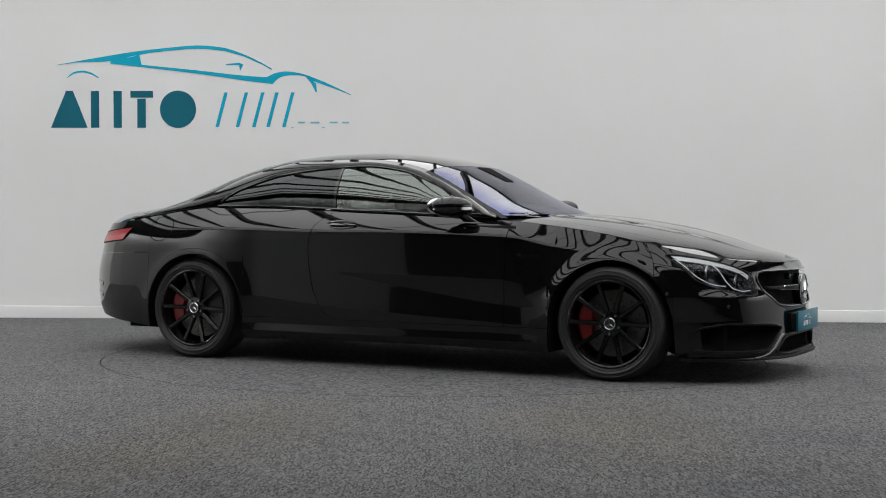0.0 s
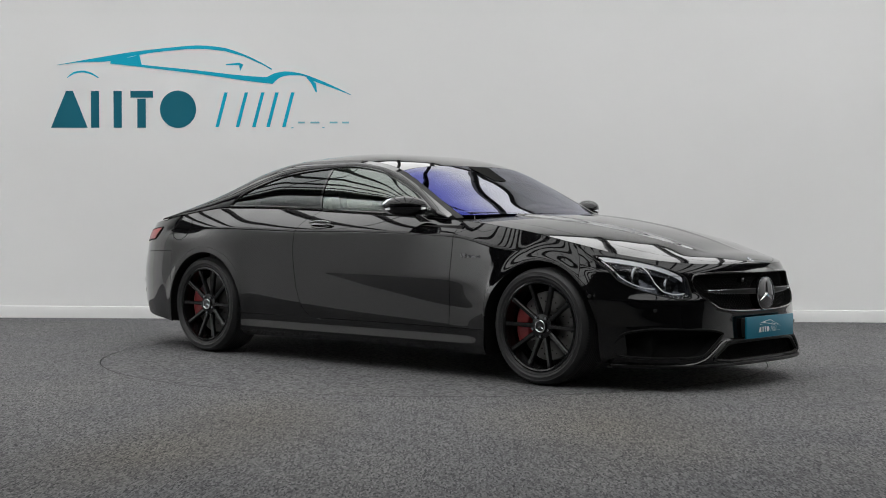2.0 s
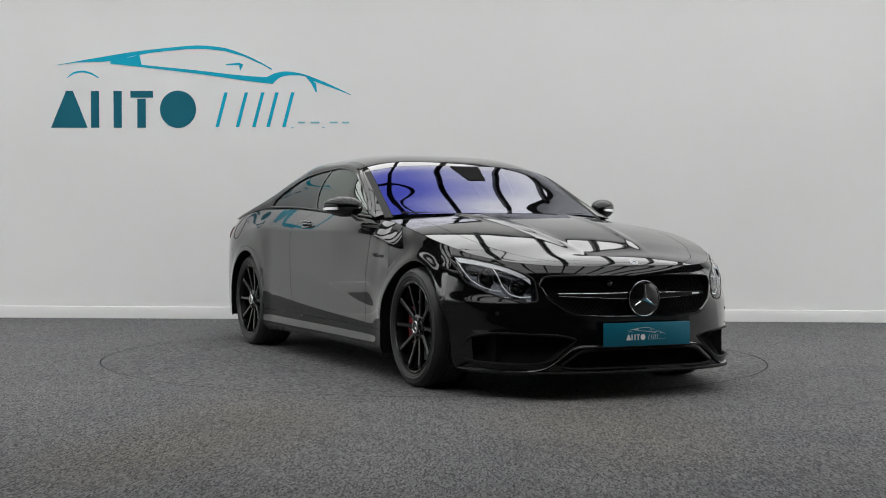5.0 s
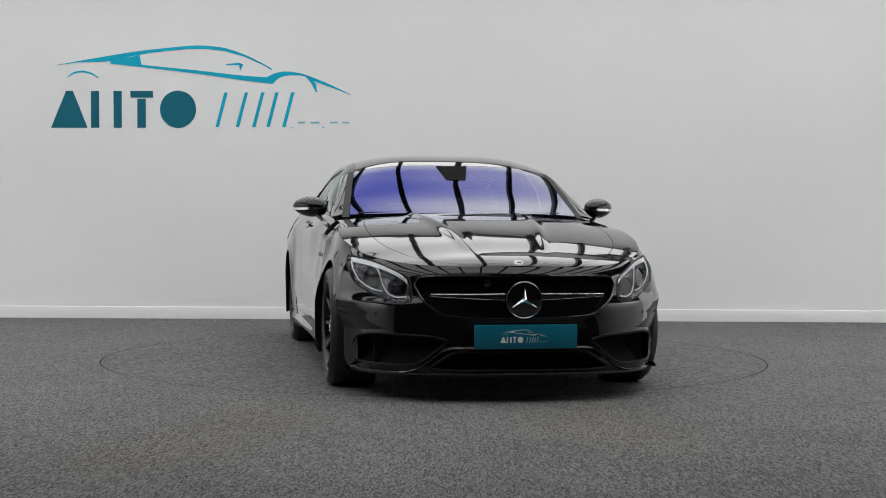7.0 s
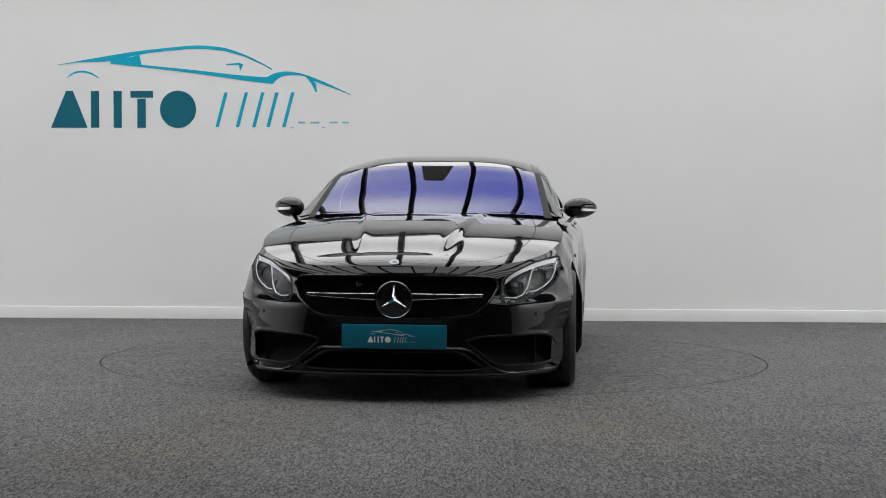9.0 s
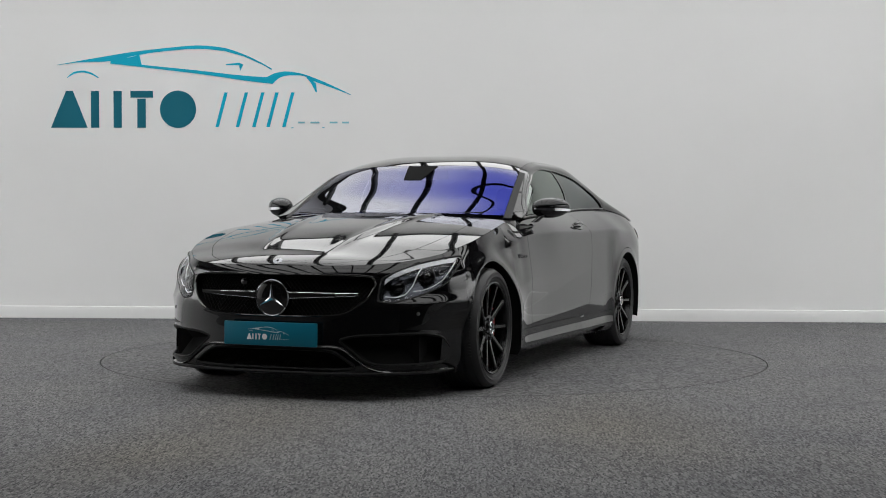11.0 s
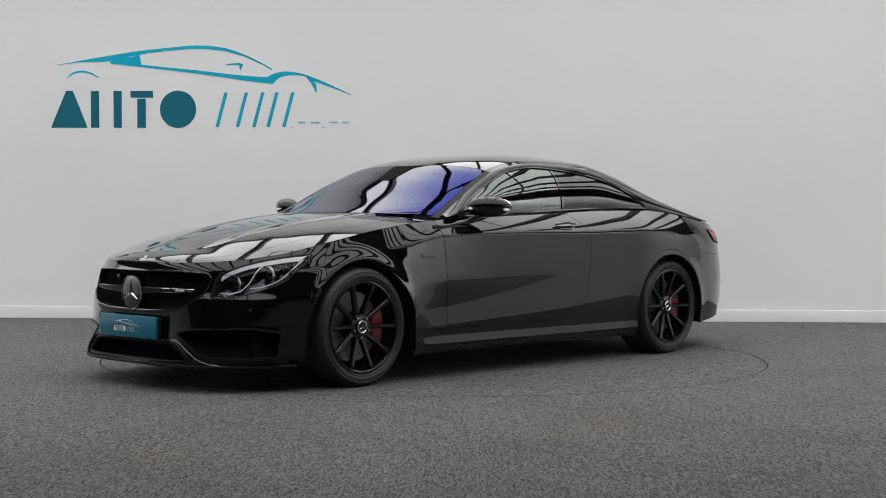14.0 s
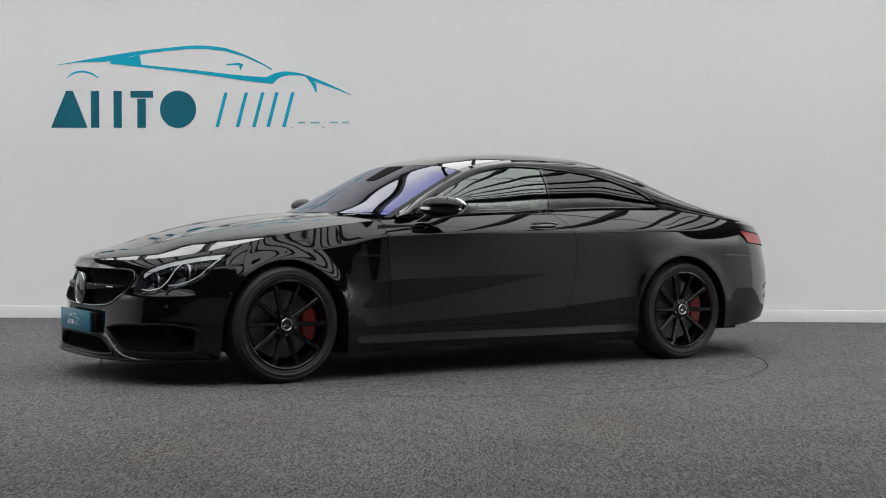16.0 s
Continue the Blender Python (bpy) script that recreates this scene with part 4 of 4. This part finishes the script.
bmesh.ops.transform(bm, matrix=up @ pose(0.002, 0, 0, 0, 0, -90), verts=bm.verts)
part("badge_star", bm, GLOSS_BLACK, roundel)

# intakes, lip and splitter
for side in (1, -1):
    fog = new("air_intake")
    fog.parent = car
    bm = bmesh.new()
    basin(bm, FOG, 0.06, side)
    part("cavity", bm, VOID, fog)
    bm = bmesh.new()
    tube(bm, outline3(FOG, -0.002, side), 0.0075, 8, True)
    part("frame", bm, MESH_BLACK, fog, "black intake surround")
    bm = bmesh.new()
    disc(bm, (0, 0, 0), 0.011, 0.004, 20)
    p = nose(side * 0.722, 0.445, 0.002)
    bmesh.ops.transform(bm, matrix=Matrix.Translation(p) @ pose(0, 0, 0, 0, 0, side * 48), verts=bm.verts)
    part("parking_sensor", bm, MATT, car)
    bm = bmesh.new()
    disc(bm, (0, 0, 0), 0.011, 0.004, 20)
    p = nose(side * 0.908, 0.518, 0.002)
    bmesh.ops.transform(bm, matrix=Matrix.Translation(p) @ pose(0, 0, 0, 0, 0, side * 74), verts=bm.verts)
    part("parking_sensor", bm, MATT, car)
intake = new("lower_intake")
intake.parent = car
bm = bmesh.new()
tube(bm, outline3(INTAKE, 0.0), 0.009, 8, True)
part("frame", bm, MESH_BLACK, intake)
bm = bmesh.new()
basin(bm, INTAKE, 0.07)
part("cavity", bm, VOID, intake)
bm = bmesh.new()
lattice(bm, INTAKE, 0.024, -0.03, 0.002)
tagged(part("mesh", bm, VOID, intake, "black honeycomb intake mesh"), kind="stuff")
bm = bmesh.new()
lip_z = curve_fn([(0, 0.279), (0.34, 0.279), (0.39, 0.270), (0.46, 0.222), (0.536, 0.168), (0.60, 0.150), (0.70, 0.145), (0.84, 0.146), (0.88, 0.156)])
rows = []
for y in np.linspace(-0.846, 0.846, 120):
    z = lip_z(abs(y))
    rows.append([nose(y, z + 0.009, -0.004), nose(y, z + 0.006, 0.008), nose(y, z, 0.014), nose(y, z - 0.006, 0.010), nose(y, z - 0.010, -0.004)])
sheet(bm, rows)
bmesh.ops.recalc_face_normals(bm, faces=bm.faces)
part("bumper_lip", bm, GLOSS_BLACK, car, "gloss black lip sweeping across the bumper")
bm = bmesh.new()
rows = []
for y in np.linspace(-0.862, 0.862, 80):
    w = 1 - (abs(y) / 0.90) ** 6
    lift = 0.006 + 0.016 * w
    p = nose(y * 0.985, 0.150, lift)
    q = p + Vector((-0.11, -0.03 * y, 0))
    zz = 0.146 - 0.010 * (abs(y) / 0.9) ** 4
    rows.append([Vector((q.x, q.y, zz + 0.008)), Vector((p.x - 0.004, p.y, zz + 0.006)), Vector((p.x, p.y, zz)), Vector((p.x - 0.004, p.y, zz - 0.008)), Vector((q.x, q.y, zz - 0.012))])
sheet(bm, rows)
bmesh.ops.recalc_face_normals(bm, faces=bm.faces)
part("splitter", bm, MESH_BLACK, car, "satin black front splitter")

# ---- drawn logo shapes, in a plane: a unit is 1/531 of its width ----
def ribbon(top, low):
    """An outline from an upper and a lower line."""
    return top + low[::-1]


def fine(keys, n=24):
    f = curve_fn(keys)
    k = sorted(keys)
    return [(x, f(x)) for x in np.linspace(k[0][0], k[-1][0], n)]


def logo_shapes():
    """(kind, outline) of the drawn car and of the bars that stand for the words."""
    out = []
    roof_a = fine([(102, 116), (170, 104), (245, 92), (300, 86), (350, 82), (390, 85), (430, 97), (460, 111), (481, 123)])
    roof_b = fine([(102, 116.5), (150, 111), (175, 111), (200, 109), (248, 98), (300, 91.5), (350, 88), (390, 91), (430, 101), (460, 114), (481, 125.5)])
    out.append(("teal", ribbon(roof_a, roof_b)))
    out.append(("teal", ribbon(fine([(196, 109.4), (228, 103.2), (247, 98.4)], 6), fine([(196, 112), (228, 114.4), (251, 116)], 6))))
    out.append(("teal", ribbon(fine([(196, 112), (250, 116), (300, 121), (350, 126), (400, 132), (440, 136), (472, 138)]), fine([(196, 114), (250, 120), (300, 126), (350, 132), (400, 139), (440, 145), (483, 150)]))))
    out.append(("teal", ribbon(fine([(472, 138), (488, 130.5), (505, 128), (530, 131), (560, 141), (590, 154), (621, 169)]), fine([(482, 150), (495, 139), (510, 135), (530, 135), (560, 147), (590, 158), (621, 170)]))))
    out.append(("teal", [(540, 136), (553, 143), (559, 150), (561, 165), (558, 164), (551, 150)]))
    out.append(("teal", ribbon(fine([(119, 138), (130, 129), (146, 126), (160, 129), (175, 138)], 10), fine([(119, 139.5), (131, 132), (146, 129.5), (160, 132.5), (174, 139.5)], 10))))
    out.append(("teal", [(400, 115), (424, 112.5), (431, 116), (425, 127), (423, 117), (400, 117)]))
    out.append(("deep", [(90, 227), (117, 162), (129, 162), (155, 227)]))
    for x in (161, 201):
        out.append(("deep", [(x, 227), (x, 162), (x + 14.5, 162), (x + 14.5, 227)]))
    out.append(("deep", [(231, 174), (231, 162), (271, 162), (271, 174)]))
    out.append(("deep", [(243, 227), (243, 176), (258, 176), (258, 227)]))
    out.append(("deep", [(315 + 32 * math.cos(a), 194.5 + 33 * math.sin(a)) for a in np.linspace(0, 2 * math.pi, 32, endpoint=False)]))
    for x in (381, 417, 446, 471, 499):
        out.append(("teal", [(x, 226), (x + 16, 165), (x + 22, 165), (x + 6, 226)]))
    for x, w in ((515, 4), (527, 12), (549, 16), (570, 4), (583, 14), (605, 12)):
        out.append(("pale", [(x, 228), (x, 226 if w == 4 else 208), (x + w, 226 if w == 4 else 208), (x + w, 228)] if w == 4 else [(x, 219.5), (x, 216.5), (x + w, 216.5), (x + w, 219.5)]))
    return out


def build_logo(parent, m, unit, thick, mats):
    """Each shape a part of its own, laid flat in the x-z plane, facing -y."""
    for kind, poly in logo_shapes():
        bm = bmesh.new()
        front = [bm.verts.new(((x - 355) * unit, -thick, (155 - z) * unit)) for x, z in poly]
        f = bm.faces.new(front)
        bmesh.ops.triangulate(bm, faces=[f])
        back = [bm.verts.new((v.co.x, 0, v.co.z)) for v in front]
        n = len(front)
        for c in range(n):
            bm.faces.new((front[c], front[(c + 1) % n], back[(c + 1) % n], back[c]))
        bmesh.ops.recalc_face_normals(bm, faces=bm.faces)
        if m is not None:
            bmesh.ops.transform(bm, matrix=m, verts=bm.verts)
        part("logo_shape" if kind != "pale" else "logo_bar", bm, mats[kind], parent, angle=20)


plate = new("dealer_plate")
plate.parent = car
tagged(plate, "teal show plate with a white printed logo")
bm = bmesh.new()
box(bm, (-0.008, -0.268, -0.061), (0.004, 0.268, 0.061), 0.004)
bmesh.ops.transform(bm, matrix=pose(2.412, 0.016, 0.340), verts=bm.verts)
part("plate_board", bm, TEAL_PLATE, plate)
bm = bmesh.new()
box(bm, (2.34, -0.225, 0.290), (2.405, 0.257, 0.390), 0.004)
part("plate_holder", bm, MATT, plate)
build_logo(plate, pose(2.4168, 0.004, 0.343, 0, 0, 90), 0.245 / 531, 0.0008, {"teal": PALE_GREY, "deep": WHITE, "pale": PALE_GREY})

# ---- headlamps ----
for side in (1, -1):
    lamp = new("headlight")
    lamp.parent = car
    tagged(lamp, "clear headlight with two dark projectors and a bright brow strip")
    bm = bmesh.new()
    basin(bm, HEADLAMP, 0.07, side)
    part("housing", bm, LAMP_BODY, lamp)
    bm = bmesh.new()
    patch(bm, HEADLAMP, 0.001, 6, side)
    orient(bm)
    cover = part("cover", bm, LAMP_GLASS, lamp, "clear plastic lamp cover", 80)
    cover.visible_shadow = False
    bm = bmesh.new()
    tube(bm, outline3(HEADLAMP, -0.001, side), 0.0045, 6, True)
    part("seal", bm, MATT, lamp)
    for y, z, r in ((0.752, 0.628, 0.046), (0.640, 0.580, 0.042)):
        c = nose(side * y, z, -0.045)
        bm = bmesh.new()
        prof = [(r + 0.008, 0.012), (r + 0.008, 0.02), (r, 0.022), (r - 0.004, 0.008)]
        rows = [[c + Vector((o, rr * math.cos(2 * math.pi * q / 32), rr * math.sin(2 * math.pi * q / 32))) for q in range(32)] for rr, o in prof]
        sheet(bm, rows, close=True)
        bezel = part("projector_ring", bm, DARK_CHROME, lamp)
        bm = bmesh.new()
        bmesh.ops.create_uvsphere(bm, u_segments=24, v_segments=14, radius=r - 0.003, matrix=Matrix.Translation(c + Vector((-0.012, 0, 0))))
        part("projector_lens", bm, ROOF_GLASS, lamp, "dark glass projector lens")
    top = [(0.835, 0.735), (0.79, 0.727), (0.70, 0.701), (0.60, 0.650), (0.562, 0.615)]
    tz = curve_fn([(p[0], p[1]) for p in top])
    bm = bmesh.new()
    rows = []
    for y in np.linspace(0.828, 0.572, 30):
        z = tz(y)
        rows.append([nose(side * y, z - 0.002, -0.008), nose(side * y, z - 0.015, -0.010), nose(side * y, z - 0.028, -0.018)])
    sheet(bm, rows)
    part("brow_strip", bm, DRL_SHEEN, lamp, "daytime running light strip, reflected brightness put in as glow")
    bm = bmesh.new()
    rows = []
    for y in np.linspace(0.815, 0.605, 24):
        z = tz(y)
        rows.append([nose(side * y, z - 0.029, -0.046), nose(side * y, z - 0.044, -0.026), nose(side * y, z - 0.060, -0.020)])
    sheet(bm, rows)
    part("reflector", bm, LAMP_BODY, lamp, "smoked reflector under the brow strip")
    # two hooked light guides, each from the brow down and along the foot of its chamber; their sheen is put in as glow
    for keys in (((0.832, 0.712), (0.826, 0.665), (0.805, 0.618), (0.770, 0.585), (0.73, 0.564), (0.695, 0.560)), ((0.715, 0.690), (0.700, 0.640), (0.690, 0.590), (0.665, 0.545), (0.625, 0.530), (0.58, 0.535))):
        bm = bmesh.new()
        along = np.linspace(0, len(keys) - 1, 22)
        ys = np.interp(along, range(len(keys)), [k[0] for k in keys])
        zs = np.interp(along, range(len(keys)), [k[1] for k in keys])
        tube(bm, [nose(side * y, z, -0.012) for y, z in zip(ys, zs)], 0.0027, 8)
        part("light_guide", bm, DRL_SHEEN, lamp, "curved light guide")

# ---- tail lamps, fuel flap, handles, mirrors, badges ----
def side_frame(x, z, side, lift=0.0):
    """A pose on the car's side: x along the car, y outwards, z up."""
    p = Vector((x, side * (shell_y(x, z) + lift), z))
    tilt = math.atan2(shell_y(x, z - 0.01) - shell_y(x, z + 0.01), 0.02)
    return Matrix.Translation(p) @ Matrix.Rotation(side * tilt, 4, "X") @ (Matrix.Identity(4) if side > 0 else Matrix.Rotation(math.pi, 4, "Z"))


def tail_point(x, z, lift=0.004):
    r = max(0.0, 1 - ((x - TAIL_X0) / (tail_x(z) - TAIL_X0)) ** TAIL_N) ** (1 / TAIL_N) if x < TAIL_X0 else 1
    return Vector((x, r * (0.962 - inset(x, z)) + lift, z))


for side in (1, -1):
    m = Matrix.Diagonal((1, side, 1))
    bm = bmesh.new()
    rows = []
    for t in np.linspace(0, 1, 16):
        rows.append([m @ (tail_point(-2.005 - 0.475 * t - 0.085 * (1 - v) * (1 - t), 0.785 - 0.03 * t + (0.086 - 0.012 * t) * v, 0.003 + 0.004 * math.sin(math.pi * v))) for v in np.linspace(0, 1, 8)])
    sheet(bm, rows)
    bmesh.ops.recalc_face_normals(bm, faces=bm.faces)
    tl = part("tail_light", bm, TAIL, car, "red tail light wrapping the rear corner")
    bm = bmesh.new()
    edge = [r[0] for r in rows] + rows[-1] + [r[-1] for r in rows][::-1] + rows[0][::-1]
    edge = [p for c, p in enumerate(edge) if (p - edge[c - 1]).length > 1e-4]
    tube(bm, edge, 0.0035, 6, True)
    part("seal", bm, VOID, tl)
    # handle
    handle = new("door_handle")
    handle.parent = car
    f = side_frame(-0.335, 0.895, side, 0.003)
    bm = bmesh.new()
    bmesh.ops.create_uvsphere(bm, u_segments=32, v_segments=16, radius=1)
    bmesh.ops.transform(bm, matrix=f @ Matrix.Diagonal((0.095, 0.004, 0.031, 1)), verts=bm.verts)
    part("handle_recess", bm, GLOSS_BLACK, handle, "dark handle recess")
    bm = bmesh.new()
    rows = []
    for t in np.linspace(-1, 1, 21):
        w = 0.0125 * (1 - abs(t) ** 6 * 0.6)
        y = 0.014 + 0.014 * (1 - t * t)
        rows.append([(0.102 * t, y + 0.006 * math.cos(a), 0.006 + w * math.sin(a)) for a in np.linspace(0, 2 * math.pi, 10, endpoint=False)])
    g = sheet(bm, rows, close=True)
    bm.faces.new(g[0])
    bm.faces.new(g[-1][::-1])
    bmesh.ops.transform(bm, matrix=f, verts=bm.verts)
    part("handle_grip", bm, PAINT, handle, "black pull handle")
    bm = bmesh.new()
    tube(bm, [f @ Vector((0.098 * t, 0.020 + 0.014 * (1 - t * t), 0.006)) for t in np.linspace(-1, 1, 16)], 0.0016, 5)
    part("handle_trim", bm, CHROME, handle, "fine chrome strip of the handle")
    # mirror
    mirror = new("door_mirror")
    mirror.parent = car
    bm = bmesh.new()
    bmesh.ops.create_uvsphere(bm, u_segments=40, v_segments=24, radius=1)
    for v in bm.verts:
        x, y, z = v.co
        p = Vector((math.copysign(abs(x) ** 0.9, x), math.copysign(abs(y) ** 0.8, y), math.copysign(abs(z) ** 0.85, z)))
        taper = 1 - 0.30 * max(0, p.y) ** 1.5
        sx = 0.105 if p.x > 0 else 0.080
        v.co = Vector((0.455 + sx * p.x * taper - 0.05 * p.y, side * (0.940 + 0.105 * p.y), 1.012 + 0.064 * p.z * taper + 0.004 * p.y))
    if side < 0:
        bmesh.ops.reverse_faces(bm, faces=bm.faces)
    part("housing", bm, PAINT, mirror, "black mirror housing")
    bm = bmesh.new()
    rows = []
    for t in np.linspace(0, 1, 26):
        a = -0.75 + 2.55 * t
        y = math.sin(a)
        x = math.cos(a)
        taper = 1 - 0.30 * max(0, y) ** 1.5
        ky = math.copysign(abs(y) ** 0.8, y)
        kx = math.copysign(abs(x) ** 0.9, x)
        sx = 0.105 if kx > 0 else 0.080
        h = 0.008 * min(1, 5 * t, 5 * (1 - t) + 0.3)
        rows.append([(0.455 + (sx * kx * taper * 1.012) - 0.05 * ky, side * (0.940 + 0.1065 * ky), 1.004 + h * v - 0.008 * t) for v in (-1, 0, 1)])
    sheet(bm, rows)
    part("indicator_strip", bm, CHROME, mirror, "chrome and clear indicator strip")
    bm = bmesh.new()
    bmesh.ops.create_uvsphere(bm, u_segments=24, v_segments=12, radius=1, matrix=pose(0.376, side * 0.945, 1.012, 0, 0, side * 26) @ Matrix.Diagonal((0.012, 0.082, 0.052, 1)))
    part("mirror_glass", bm, CHROME, mirror, "mirror glass")
    bm = bmesh.new()
    rows = []
    for t in np.linspace(0, 1, 8):
        c = Vector((0.515 + 0.045 * t, side * (0.905 - 0.045 * t), 0.965 - 0.045 * t))
        rows.append([c + Vector((0.038 * math.cos(a) * (1 + 0.3 * t), 0, 0.0)) + Vector((0, side * 0.018 * math.sin(a), 0)) for a in np.linspace(0, 2 * math.pi, 14, endpoint=False)])
    sheet(bm, rows, close=True)
    bmesh.ops.recalc_face_normals(bm, faces=bm.faces)
    part("mirror_foot", bm, GLOSS_BLACK, mirror)
    # badge with raised letters
    for words, size, dx in (("V8", 0.026, 0.0), ("BITURBO", 0.0165, 0.052)):
        cu = bpy.data.curves.new("badge_letters", "FONT")
        cu.body, cu.size, cu.extrude = words, size * 1.38, 0.0012
        tmp = new("badge_letters", cu)
        bpy.context.view_layer.update()
        me = bpy.data.meshes.new_from_object(tmp.evaluated_get(bpy.context.evaluated_depsgraph_get()))
        bpy.data.objects.remove(tmp)
        me.materials.clear()
        me.materials.append(BADGE)
        ob = new("wing_badge", me)
        ob.parent = car
        tagged(ob, "small dark chrome letters on the wing")
        x0 = 1.012 - dx if side > 0 else 0.888 + dx
        p = side_frame(x0, 0.712, side, 0.006)
        ob.matrix_basis = p @ pose(0, 0, 0, 90, 0, 180)
# vents in the rear bumper's corners
for side in (1, -1):
    for k in range(2):
        bm = bmesh.new()
        z0 = 0.47 - 0.075 * k
        rows = []
        for t in np.linspace(0, 1, 10):
            x = -2.36 - 0.17 * t
            rows.append([Vector((p.x, side * p.y, p.z)) for p in (tail_point(x, z0 + 0.02 * t - 0.014, 0.002), tail_point(x, z0 + 0.02 * t, 0.004), tail_point(x, z0 + 0.02 * t + 0.014, 0.002))])
        sheet(bm, rows)
        part("rear_vent_fin", bm, GLOSS_BLACK, car)
# fuel flap on the right rear quarter
bm = bmesh.new()
ring = []
for a in np.linspace(0, 2 * math.pi, 40, endpoint=False):
    q = tail_point(-1.735 + 0.100 * math.cos(a), 0.864 + 0.083 * math.sin(a), 0.0002)
    ring.append(Vector((q.x, -q.y, q.z)))
tube(bm, ring, 0.0022, 5, True)
part("fuel_flap_joint", bm, VOID, car, "thin round joint of the fuel flap")

# ---- cabin ----
def seat(x, y, rear=False):
    s = new("seat")
    s.parent = car
    for name, lo, hi, tilt, at in (("cushion", (-0.26, -0.25, -0.08), (0.26, 0.25, 0.07), -6, (0, 0, 0.42)), ("backrest", (-0.07, -0.25, 0), (0.07, 0.25, 0.56), -18, (-0.24, 0, 0.46)), ("headrest", (-0.05, -0.13, 0.0), (0.05, 0.13, 0.17), -12, (-0.43, 0, 0.99))):
        if rear and name == "headrest":
            at = (-0.40, 0, 0.93)
        bm = bmesh.new()
        box(bm, lo, hi, 0.045, pose(x + at[0], y, at[2], 0, tilt, 0))
        part(name, bm, LEATHER, s)


for y in (0.37, -0.37):
    seat(-0.10, y)
    seat(-1.02, y * 0.95, True)
bm = bmesh.new()
box(bm, (0.30, -0.74, 0.60), (0.62, 0.74, 0.925), 0.06)
box(bm, (0.55, -0.70, 0.70), (0.90, 0.70, 0.93), 0.03)
part("dashboard", bm, LEATHER, car, "black leather dashboard")
bm = bmesh.new()
box(bm, (0.9, -0.80, 0.24), (-1.7, 0.80, 0.30))
box(bm, (-1.42, -0.78, 0.3), (-1.9, 0.78, 0.98))
box(bm, (0.85, 0.83, 0.30), (-1.5, 0.86, 0.90))
box(bm, (0.85, -0.86, 0.30), (-1.5, -0.83, 0.90))
part("cabin_lining", bm, LEATHER, car)
bm = bmesh.new()
wheel_m = pose(0.20, -0.37, 0.86, 0, -65, 0)
tube(bm, [wheel_m @ Vector((0.185 * math.cos(a), 0.185 * math.sin(a), 0)) for a in np.linspace(0, 2 * math.pi, 32, endpoint=False)], 0.016, 8, True)
box(bm, (-0.08, -0.07, -0.03), (0.06, 0.07, 0.02), 0.02, wheel_m)
box(bm, (-0.02, -0.18, -0.012), (0.02, 0.18, 0.005), 0.004, wheel_m)
part("steering_wheel", bm, LEATHER, car, "black leather steering wheel")
bm = bmesh.new()
box(bm, (0.10, -0.10, 1.262), (0.22, 0.10, 1.292), 0.01, None)
box(bm, (0.10, -0.13, 1.20), (0.13, 0.13, 1.262), 0.012)
part("rear_view_mirror", bm, MATT, car, "black interior mirror and sensor box")
bm = bmesh.new()
tube(bm, [(0.905 - 0.20 * (abs(y) / 0.7) ** 2, y, 0.976 - 0.004 * abs(y)) for y in np.linspace(-0.66, 0.60, 24)], 0.007, 6)
part("wiper", bm, MATT, car, "black wiper at the foot of the windscreen")
bm = bmesh.new()
rows = []
for y in np.linspace(-0.80, 0.80, 40):
    k = 1 - (abs(y) / 0.80) ** 2
    rows.append([(0.885, y, hood_z(0.885, y) - 0.014), (0.62 + 0.24 * k, y, 0.950 - 0.02 * (1 - k))])
sheet(bm, rows)
part("cowl", bm, MATT, car)

bm = bmesh.new()
sheet(bm, [[roof_point(a, v) * 1.0 + Vector((0.0015, 0, 0.003)) if side > 0 else Matrix.Diagonal((1, -1, 1)) @ (roof_point(a, v) + Vector((0.0015, 0, 0.003))) for side, v in [(1, w * (1 - 6.0 * (0.25 - a))) for w in np.linspace(0.17, 0, 8)] + [(-1, w * (1 - 6.0 * (0.25 - a))) for w in np.linspace(0.024, 0.17, 7)]] for a in np.linspace(0.17, 0.235, 8)])
orient(bm)
part("sensor_cover", bm, VOID, car, "black sensor cover at the head of the windscreen")

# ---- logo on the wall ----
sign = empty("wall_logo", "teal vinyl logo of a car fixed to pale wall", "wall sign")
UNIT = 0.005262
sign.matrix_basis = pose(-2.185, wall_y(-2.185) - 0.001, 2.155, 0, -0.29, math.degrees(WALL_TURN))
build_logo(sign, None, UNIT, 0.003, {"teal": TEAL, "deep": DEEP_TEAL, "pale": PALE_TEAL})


def motions():
    rows = [(0.0, -26.96), (1.0, -34.53), (2.0, -42.08), (3.0, -49.60), (4.0, -57.25), (6.5, -76.85), (7.5, -84.68), (8.5, -92.38), (9.2, -97.70), (11.5, -115.02),
            (12.5, -122.62), (13.5, -130.12), (14.5, -137.42), (15.25, -142.85), (16.0, -148.36)]
    keyed = []
    table = []
    for t, a in rows:
        c, s = math.cos(radians(a)), math.sin(radians(a))
        keyed.append((t, pose(0.0973 * c - 0.0488 * s, 0.0973 * s + 0.0488 * c, 0, 0, 0, a)))
        table.append((t, pose(0, 0, 0, 0, 0, a)))
    walk(car, keyed)
    walk(turntable, table)


motions()
